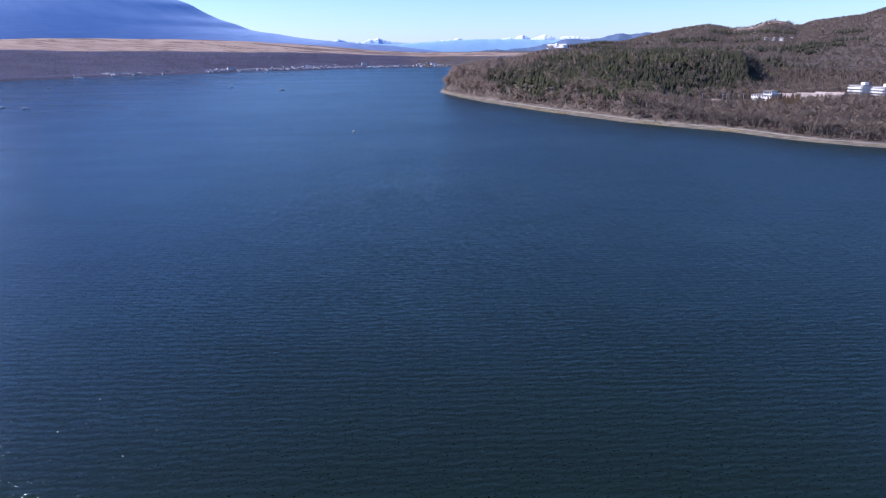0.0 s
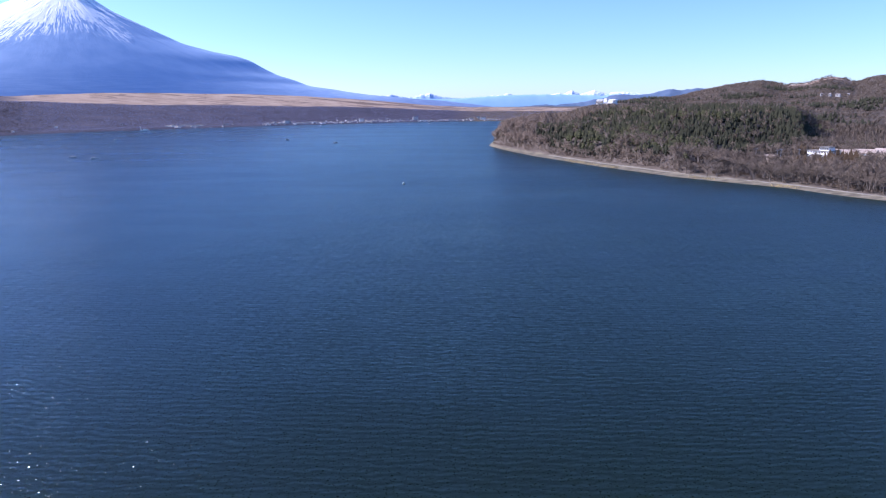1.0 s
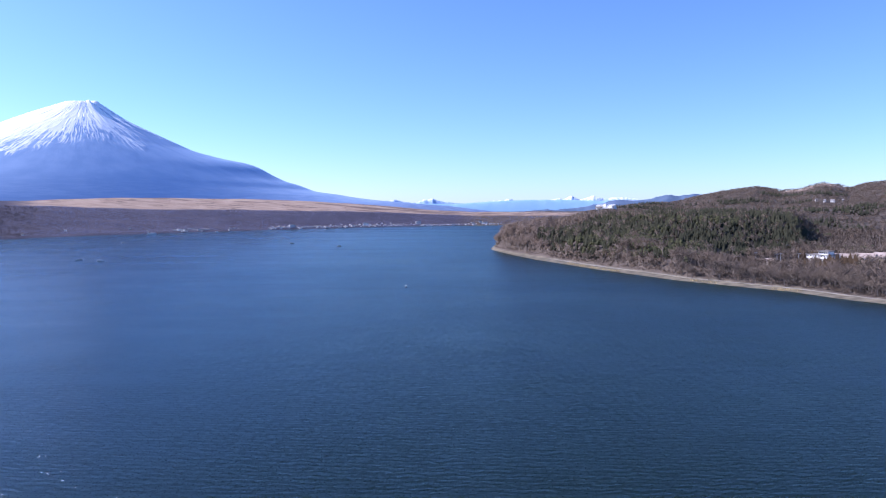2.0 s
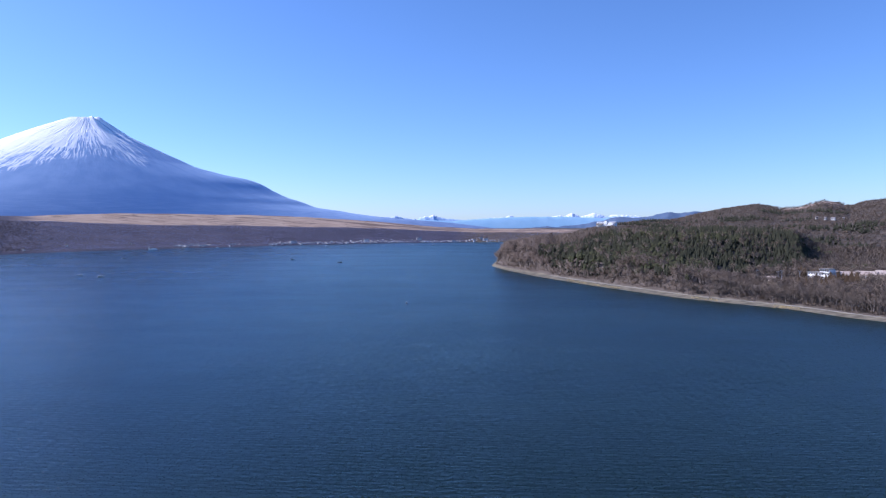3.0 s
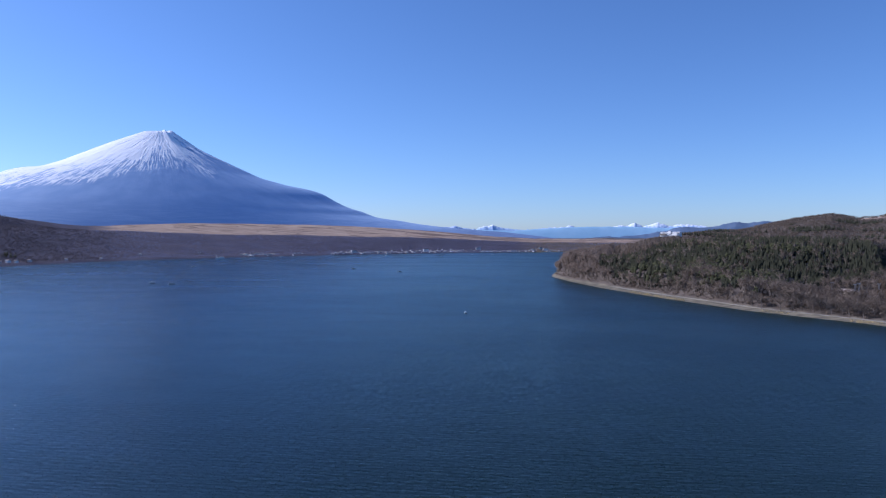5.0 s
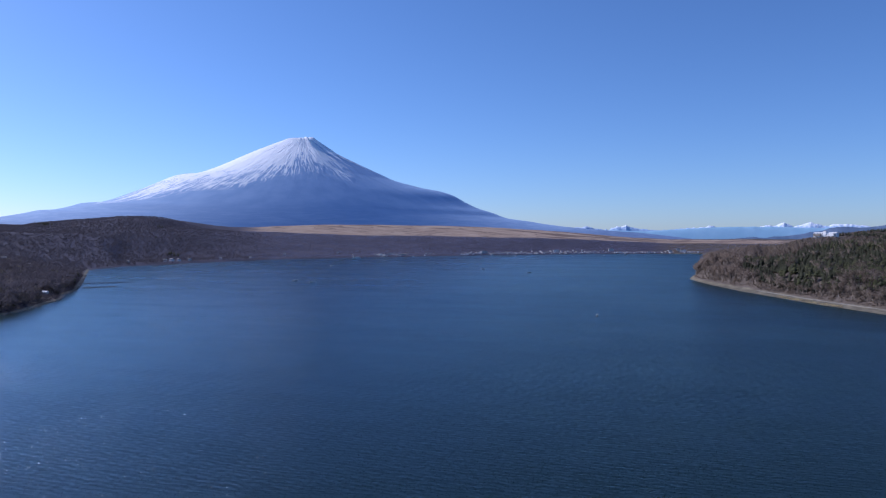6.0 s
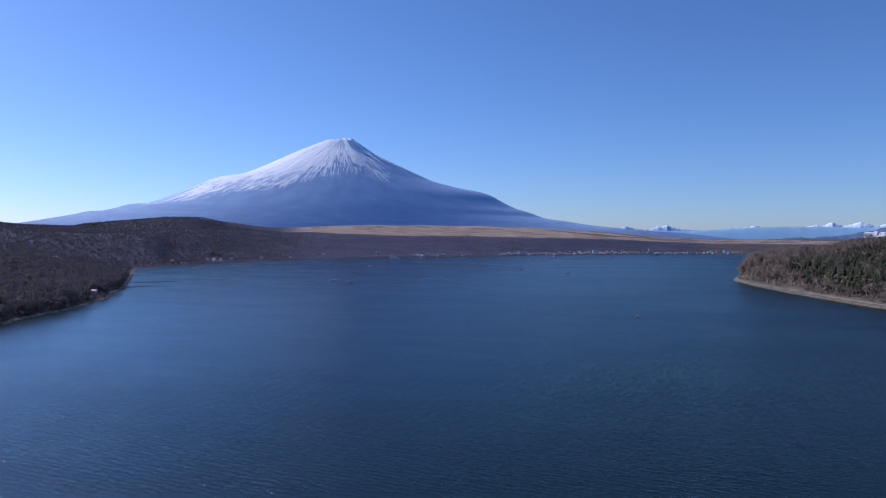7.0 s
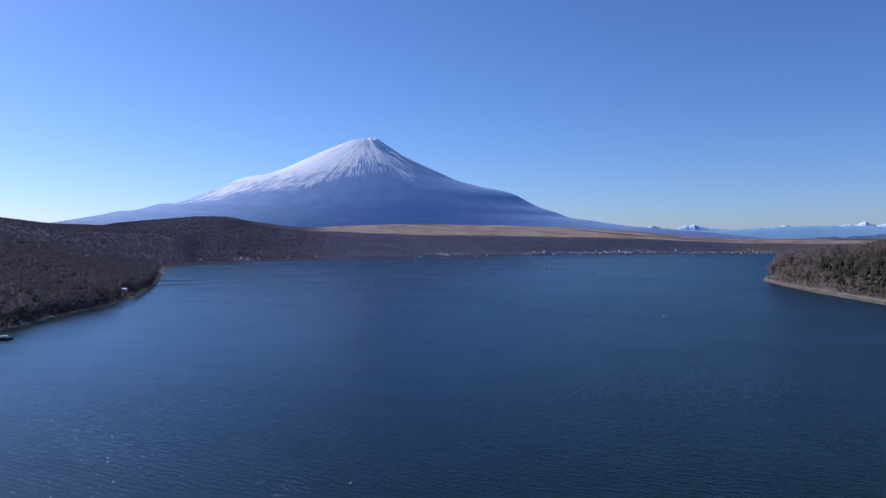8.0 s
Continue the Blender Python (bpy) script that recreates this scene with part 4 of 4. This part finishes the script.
def build_reeds():
    tris = []
    for side0, side1, inner, outer in ((-27.9, -25.9, 1, 10), (-14.6, -10.3, 2, 10), (-22.0, -20.0, 4, 10)):
        x, y, z, shore, side, r = scatter(side0, side1, 560, 900, 1.3)
        ok = np.where((shore > inner) & (shore < outer))[0]
        for i in ok:
            a = Vector((x[i], y[i], max(z[i], 0) - 0.1))
            tris.append(spike(a, a + Vector((rng.uniform(-0.3, 0.3), rng.uniform(-0.3, 0.3), rng.uniform(0.5, 1.2))), rng.uniform(0.15, 0.4), rng.uniform(0, 6.28)))
    tris = np.array(tris, float)
    ob = sheet("dry_reeds", tris.reshape(-1, 3), np.arange(len(tris) * 3).reshape(-1, 3), REED, False)
    tagged(ob, "straw-yellow dry reeds on the beach", "reeds", kind="stuff")


build_reeds()


# ---- buildings ----
def gable_roof(bm, w, d, z, rise, over):
    x, y = w / 2 + over, d / 2 + over
    t = 0.25
    lower = [bm.verts.new(v) for v in ((-x, -y, z), (x, -y, z), (x, y, z), (-x, y, z))]
    upper = [bm.verts.new((v.co.x, v.co.y, z + t)) for v in lower]
    ends = [bm.verts.new((-x, 0, z + rise)), bm.verts.new((x, 0, z + rise))]
    for f in ((0, 3, 2, 1),):
        bm.faces.new([lower[k] for k in f])
    for k in range(4):
        bm.faces.new((lower[k], lower[(k + 1) % 4], upper[(k + 1) % 4], upper[k]))
    bm.faces.new((upper[0], upper[1], ends[1], ends[0]))
    bm.faces.new((upper[2], upper[3], ends[0], ends[1]))
    bm.faces.new((upper[3], upper[0], ends[0]))
    bm.faces.new((upper[1], upper[2], ends[1]))


def flat_roof(bm, w, d, z, over):
    box(bm, -w / 2 - over, -d / 2 - over, z, w / 2 + over, d / 2 + over, z + 0.5)


def window_row(ob, w, d, h, storeys, per_storey, size, material=None):
    """Windows of their own on the front, each with a frame proud of the wall."""
    for k in range(storeys):
        for j in range(per_storey):
            x = -w / 2 + (j + 0.5) * w / per_storey
            z = h * (k + 0.55) / storeys
            bm = bmesh.new()
            box(bm, -size / 2, -0.05, -size * 0.4, size / 2, 0.05, size * 0.4)
            pane = part("window", bm, material or GLASS, ob)
            pane.location = (x, -d / 2 - 0.03, z)


def building(name, m, w, d, h, roof, rise, wall_material, roof_material, label, category, storeys, per_storey, size=1.4, group="", over=0.5):
    ob = empty_thing(name, m, label, category, group)
    bm = bmesh.new()
    box(bm, -w / 2, -d / 2, -6, w / 2, d / 2, h, 0.06)
    part("wall", bm, wall_material, ob)
    bm = bmesh.new()
    if roof == "gable":
        gable_roof(bm, w, d, h + 0.01, rise, over)
    else:
        flat_roof(bm, w, d, h + 0.01, over)
    part("roof", bm, roof_material, ob)
    window_row(ob, w, d, h, storeys, per_storey, size)
    return ob


def stand(side, r, turn=0.0, sunk=0.0):
    """The pose of a thing on the land that faces the camera, before its own turn."""
    p = ray(side, r)
    return pose(p.x, p.y, max(0.3, land_height(p.x, p.y)) - sunk, 0, 0, side + turn)


def extra_block(ob, name, x0, y0, z0, x1, y1, z1, material, label=""):
    bm = bmesh.new()
    box(bm, x0, y0, z0, x1, y1, z1, 0.05)
    return part(name, bm, material, ob, label)


def build_large_buildings():
    # hotel on the hill behind the point
    p = ray(-13.5, 1745)
    hill = building("hilltop_hotel", pose(p.x, p.y, land_height(p.x, p.y) + 5.0, 0, 0, -41.5), 50, 12, 4.0, "gable", 1.6, WHITE, WHITE, "long white hotel with a central tower on the wooded ridge", "hotel", 2, 14, 1.5)
    extra_block(hill, "tower", -3, -7.5, 0, 3.5, 3, 8, WHITE, "white central tower")
    extra_block(hill, "wing", 12, -11, -3, 22, -6.9, 3.4, WHITE)
    extra_block(hill, "terrace", -24, -10.5, -3, -8, -7, 1.5, CONCRETE)
    # lakeside hotel: white block with a roof-top house, then low halls with faded pink roofs
    hotel = building("lakeside_hotel", stand(-29.15, 854, -36), 26, 14, 9.5, "flat", 0, WHITE, CONCRETE, "white lakeside hotel block with a lookout on its flat roof", "hotel", 3, 8, 1.6, over=1.2)
    lookout = extra_block(hotel, "lookout", 0, -5, 10.0, 11, 5, 13.6, WHITE, "glazed rooftop lookout")
    extra_block(hotel, "lookout_roof", -0.8, -6, 13.61, 11.8, 6, 14.1, CONCRETE)
    for k in range(4):
        bm = bmesh.new()
        box(bm, 0, -0.05, 0, 2.2, 0.05, 2.0)
        pane = part("window", bm, GLASS, lookout)
        pane.location = (0.5 + k * 2.6, -5.03, 11.0)
    for side, r, w, h, rise, label in ((-30.65, 856, 22, 8.5, 3.0, "low white hall with a pale roof"), (-31.9, 853, 20, 7.5, 5.2, "gabled hall with a faded pink roof"), (-33.35, 866, 28, 8.5, 4.6, "long low hall with a faded pink roof")):
        building("banquet_hall", stand(side, r, -16), w, 16, h, "gable", rise, WHITE, PINK_ROOF, label, "hall", 2, 6, 1.5, "hotel halls")
    # apartment blocks
    for side, r, w, h, n, label in ((-35.15, 905, 18, 18.5, 6, "white six-storey apartment block among bare trees"), (-36.5, 900, 18, 17.5, 6, "pale six-storey block with its end wall in shade")):
        block = building("apartment_block", stand(side, r, -44), w, 13, h, "flat", 0, GREY_RENDER, CONCRETE, label, "apartment building", 6, n, 1.5, "apartment blocks")
        extra_block(block, "stair_tower", w / 2 - 6, -3, h + 0.52, w / 2 - 1, 3, h + 3.4, WHITE)
        for k in range(1, 6):
            extra_block(block, "balcony", -w / 2 + 0.5, -9.0, h * k / 6 - 0.15, w / 2 - 0.5, -7.6, h * k / 6 + 0.9, WHITE)
    building("villa", stand(-25.7, 748, -30), 11, 9, 7.5, "gable", 3.4, BEIGE, PINK_ROOF, "beige villa with a reddish roof among bare trees", "house", 2, 3, 1.3)
    building("boathouse", stand(46.1, 838, -30), 5, 4, 2.4, "gable", 1.6, WHITE, WHITE, "small white boathouse on the rocky spit", "boathouse", 1, 2, 1.0)
    # houses on the hillside
    for side, r, w, h in ((-29.25, 1875, 4, 3.5), (-29.75, 1885, 9, 3.0), (-30.4, 1910, 4, 3), (-28.7, 1890, 4, 3)):
        building("hillside_house", stand(side, r, rng.uniform(-25, 25), -1.5), w, 6, h, "gable", 1.8, GREY_RENDER, ROOFS, "white house high on the brown hillside", "house", 2, 3, 1.3, "hillside houses")


build_large_buildings()


def build_floodlights():
    for side, r, tall in ((-24.75, 835, 10), (-26.2, 835, 9.5), (-26.45, 838, 10.5), (-27.65, 838, 11)):
        mast = empty_thing("floodlight_mast", stand(side, r), "grey steel floodlight mast of a sports ground", "lamp", "floodlight masts")
        bm = bmesh.new()
        tube(bm, (0, 0, -0.5), (0, 0, tall), 0.35, 0.18, 8)
        part("pole", bm, STEEL, mast)
        bm = bmesh.new()
        box(bm, -1.8, -0.15, tall - 0.2, 1.8, 0.15, tall + 0.1)
        part("crossbar", bm, STEEL, mast)
        for x in (-1.4, -0.5, 0.5, 1.4):
            bm = bmesh.new()
            box(bm, x - 0.25, -0.45, tall + 0.12, x + 0.25, 0.1, tall + 0.5, 0.08)
            part("lamp_head", bm, STEEL, mast)


build_floodlights()


def build_towns():
    """Small houses round the lake: a few patterns, set out along the shores."""
    patterns = []
    for w, d, h, roof, rise, n, size in ((8, 6, 3.6, "gable", 1.7, 3, 1.0), (10, 7, 4.2, "gable", 1.9, 3, 1.1), (6.5, 5, 2.9, "gable", 1.5, 2, 0.9), (13, 8, 5.4, "flat", 0, 5, 1.2), (20, 9, 7.2, "flat", 0, 8, 1.3)):
        patterns.append(building("lakeside_house", pose(0, 0, 0), w, d, h, roof, rise, WALLS, ROOFS, "small pale house of the lakeside town", "house", 2, n, size, "town houses"))
    used = set()

    def settle(k, m, label=""):
        ob = copy_thing(patterns[k], m) if k in used else patterns[k]
        ob.matrix_basis = m
        used.add(k)
        if label:
            ob["label"] = label

    spans = [(21.6, 18.8, 26, 0), (17.5, 16.6, 4, 0), (14.3, 9.0, 50, 1), (9.0, 3.2, 48, 1), (3.2, -5.0, 48, 2)]
    for a, b, n, rank in spans:
        for i in range(n):
            side = a + (b - a) * (i + rng.uniform(0.05, 0.95)) / n
            r = float(np.interp(side, [x for x, _ in FAR_SHORE], [v for _, v in FAR_SHORE])) + rng.choice([8, 18, 34, 60, 95]) * rng.uniform(0.8, 1.4)
            k = int(rng.choice([0, 1, 2, 3, 4], p=[0.36, 0.28, 0.28, 0.06, 0.02]))
            settle(k, stand(side, r, rng.uniform(-65, 5), -rng.uniform(0.4, 1.6)) @ Matrix.Diagonal((*(rng.uniform(0.5, 0.85),) * 2, rng.uniform(0.5, 0.75), 1)))
    for side, r, k in ((12.4, 2470, 4), (2.0, 2790, 4), (-3.6, 2845, 4), (-2.6, 2830, 3), (-3.2, 2900, 3), (6.4, 2650, 4)):
        settle(k, stand(side, r, rng.uniform(-15, 15), -3), "larger pale hotel block of the lakeside town")
    for side, r, k in ((37.5, 1795, 1), (37.0, 1800, 0), (38.0, 1785, 0), (36.2, 1830, 0), (33.9, 1925, 2), (31.6, 1985, 2), (40.6, 1720, 2), (28.9, 2200, 2), (24.6, 2300, 2)):
        settle(k, stand(side, r, rng.uniform(-55, -25), -1.2), "pale house near the water under bare trees")
    for side, r, k in ((48.6, 1330, 2), (50.1, 1650, 2), (47.0, 1250, 2)):
        settle(k, stand(side, r, rng.uniform(-30, 30), -2.5), "small pale house half hidden in dark bare woods")


build_towns()


# ---- on the water ----
def hull_mesh(length, width, depth, sheer=0.25):
    """An open shell with a pointed bow at +X."""
    bm = bmesh.new()
    rows = []
    stations = 9
    for k in range(stations):
        t = k / (stations - 1)
        x = (t - 0.5) * length
        half = width / 2 * (1 - max(0, (t - 0.45) / 0.55) ** 2.2) + 0.02
        top = depth * (0.62 + sheer * max(0, t - 0.4))
        rows.append([bm.verts.new(v) for v in ((x, -half, top), (x, -half * 0.75, -depth * 0.15), (x, 0, -depth * 0.38), (x, half * 0.75, -depth * 0.15), (x, half, top))])
    for a, b in zip(rows, rows[1:]):
        for j in range(4):
            bm.faces.new((a[j], a[j + 1], b[j + 1], b[j]))
        bm.faces.new((a[4], a[0], b[0], b[4]))
    bm.faces.new(rows[0][::-1])
    bm.faces.new(rows[-1])
    bmesh.ops.recalc_face_normals(bm, faces=bm.faces)
    return bm


def cabin_boat(m, length, label, group):
    ob = empty_thing("cabin_boat", m, label, "boat", group)
    w = length * 0.3
    part("hull", hull_mesh(length, w, 1.3), GREY_HULL, ob)
    z = 0.82
    bm = bmesh.new()
    box(bm, -length * 0.42, -w * 0.38, z, length * 0.12, w * 0.38, z + 1.15, 0.12)
    cabin = part("cabin", bm, WHITE, ob, "white cabin")
    bm = bmesh.new()
    box(bm, -length * 0.45, -w * 0.44, z + 1.16, length * 0.16, w * 0.44, z + 1.28, 0.04)
    part("roof", bm, WHITE, ob)
    for k in range(4):
        for side in (-1, 1):
            bm = bmesh.new()
            box(bm, -0.38, -0.03, -0.25, 0.38, 0.03, 0.25)
            pane = part("window", bm, GLASS, cabin)
            pane.location = (-length * 0.35 + k * length * 0.13, side * w * 0.385, z + 0.7)
    bm = bmesh.new()
    tube(bm, (-length * 0.1, 0, z + 1.28), (-length * 0.1, 0, z + 2.6), 0.05, 0.03)
    part("mast", bm, STEEL, ob)
    bm = bmesh.new()
    for side in (-1, 1):
        tube(bm, (length * 0.16, side * w * 0.36, z + 0.55), (length * 0.40, side * w * 0.12, z + 0.75), 0.03, 0.03)
        for t in (0.2, 0.3):
            tube(bm, (length * t, side * w * 0.3, z), (length * t, side * w * 0.27, z + 0.65), 0.025, 0.025)
    part("rail", bm, STEEL, ob)
    return ob


def build_boats():
    first = cabin_boat(pose(0, 0, 0), 9.0, "small white cabin boat moored on the lake", "moored boats")
    spots = [(28.1, 1023, 187), (26.65, 984, 4), (12.43, 1363, 10), (8.62, 1232, 165), (25.05, 1530, 20), (9.7, 2290, 40), (5.0, 2230, 0), (2.5, 2380, 60), (0.8, 2400, 30), (18.3, 2230, 15)]
    for i, (side, r, turn) in enumerate(spots):
        p = ray(side, r)
        m = pose(p.x, p.y, 0.12, 0, 0, side + turn)
        if i == 0:
            first.matrix_basis = m
        else:
            copy_thing(first, m)
    p = ray(54.0, 509)
    launch = empty_thing("tour_boat", pose(p.x, p.y, 0.15, 0, 0, 54 + 4), "low white-roofed boat with a dark hull near the rocky shore", "boat")
    part("hull", hull_mesh(12, 3.2, 1.5), DARK_HULL, launch, "dark hull")
    bm = bmesh.new()
    box(bm, -5.2, -1.5, 2.3, 3.2, 1.5, 2.5, 0.05)
    part("canopy", bm, WHITE, launch, "flat white canopy")
    for x in (-5, -2.3, 0.4, 3.0):
        for y in (-1.4, 1.4):
            bm = bmesh.new()
            tube(bm, (x, y, 0.85), (x, y, 2.3), 0.05, 0.05)
            part("post", bm, STEEL, launch)
    bm = bmesh.new()
    box(bm, -4.5, -1.1, 0.95, 2.4, 1.1, 1.35, 0.05)
    part("bench", bm, TIMBER, launch)
    # white excursion ship with a tall curved prow
    p = ray(23.05, 2055)
    ship = empty_thing("excursion_ship", pose(p.x, p.y, 0.3, 0, 0, 23 + 176), "white excursion ship with a tall curved prow", "ship")
    part("hull", hull_mesh(24, 7, 3.6), WHITE, ship)
    bm = bmesh.new()
    box(bm, -9, -2.8, 2.2, 4, 2.8, 5.2, 0.4)
    deck = part("cabin", bm, WHITE, ship)
    bm = bmesh.new()
    for a, b, r0, r1 in (((8, 0, 2), (10.5, 0, 6.5), 1.3, 0.9), ((10.5, 0, 6.5), (9.5, 0, 10.5), 0.9, 0.7), ((9.5, 0, 10.5), (11.4, 0, 11.6), 0.8, 0.7), ((11.4, 0, 11.6), (13.2, 0, 10.8), 0.6, 0.15)):
        tube(bm, a, b, r0, r1, 8)
    part("prow", bm, WHITE, ship, "tall curved white prow")
    for k in range(6):
        bm = bmesh.new()
        box(bm, -0.7, -0.05, -0.5, 0.7, 0.05, 0.5)
        pane = part("window", bm, GLASS, deck)
        pane.location = (-7.8 + k * 2.0, -2.82, 3.9)
    # mooring buoy
    p = ray(3.05, 572)
    buoy = empty_thing("buoy", pose(p.x, p.y, 0), "round white mooring buoy with a dark collar", "buoy")
    bm = bmesh.new()
    bmesh.ops.create_uvsphere(bm, u_segments=16, v_segments=10, radius=1.0)
    bmesh.ops.translate(bm, verts=bm.verts, vec=(0, 0, 0.75))
    part("float", bm, WHITE, buoy)
    bm = bmesh.new()
    tube(bm, (0, 0, 0.12), (0, 0, 0.42), 1.12, 1.12, 16)
    part("collar", bm, DARK_HULL, buoy, "dark rubber collar")
    bm = bmesh.new()
    tube(bm, (0, 0, 1.7), (0, 0, 2.3), 0.08, 0.06)
    bmesh.ops.create_uvsphere(bm, u_segments=8, v_segments=6, radius=0.16, matrix=Matrix.Translation((0, 0, 2.35)))
    part("eye_bolt", bm, STEEL, buoy)


build_boats()


def build_jetties():
    for a, b, label in (((44.05, 1068), (40.3, 1066), "long dark timber jetty on posts"), ((44.2, 972), (41.3, 978), "low dark timber jetty beside the spit")):
        p, q = ray(*a), ray(*b)
        way = q - p
        ob = empty_thing("jetty", Matrix.Translation(p) @ Matrix.Rotation(math.atan2(way.y, way.x), 4, "Z"), label, "jetty", "jetties")
        n = int(way.length / 5)
        for k in range(n):
            x0, x1 = way.length * k / n, way.length * (k + 1) / n - 0.06
            bm = bmesh.new()
            box(bm, x0, -1.6, 0.6, x1, 1.6, 1.0, 0.02)
            part("deck_board", bm, TIMBER, ob)
            for y in (-0.95, 0.95):
                bm = bmesh.new()
                tube(bm, (x0 + 0.3, y, -2.5), (x0 + 0.3, y, 1.5), 0.16, 0.15)
                part("post", bm, TIMBER, ob)
    first = None
    for side, r, turn in ((43.2, 1058, 80), (42.9, 1056, 95), (42.4, 1057, 85), (42.0, 1056, 100), (41.6, 1058, 92)):
        p = ray(side, r)
        m = pose(p.x, p.y, 0.1, 0, 0, side + turn)
        if first is None:
            first = empty_thing("rowing_boat", m, "small dark boat moored at the jetty", "boat", "boats at the jetty")
            part("hull", hull_mesh(5.5, 1.9, 0.9), DARK_HULL, first)
            bm = bmesh.new()
            for x in (-1.4, 0.2):
                box(bm, x, -0.75, 0.57, x + 0.35, 0.75, 0.66)
            part("thwart", bm, TIMBER, first)
        else:
            copy_thing(first, m)


build_jetties()
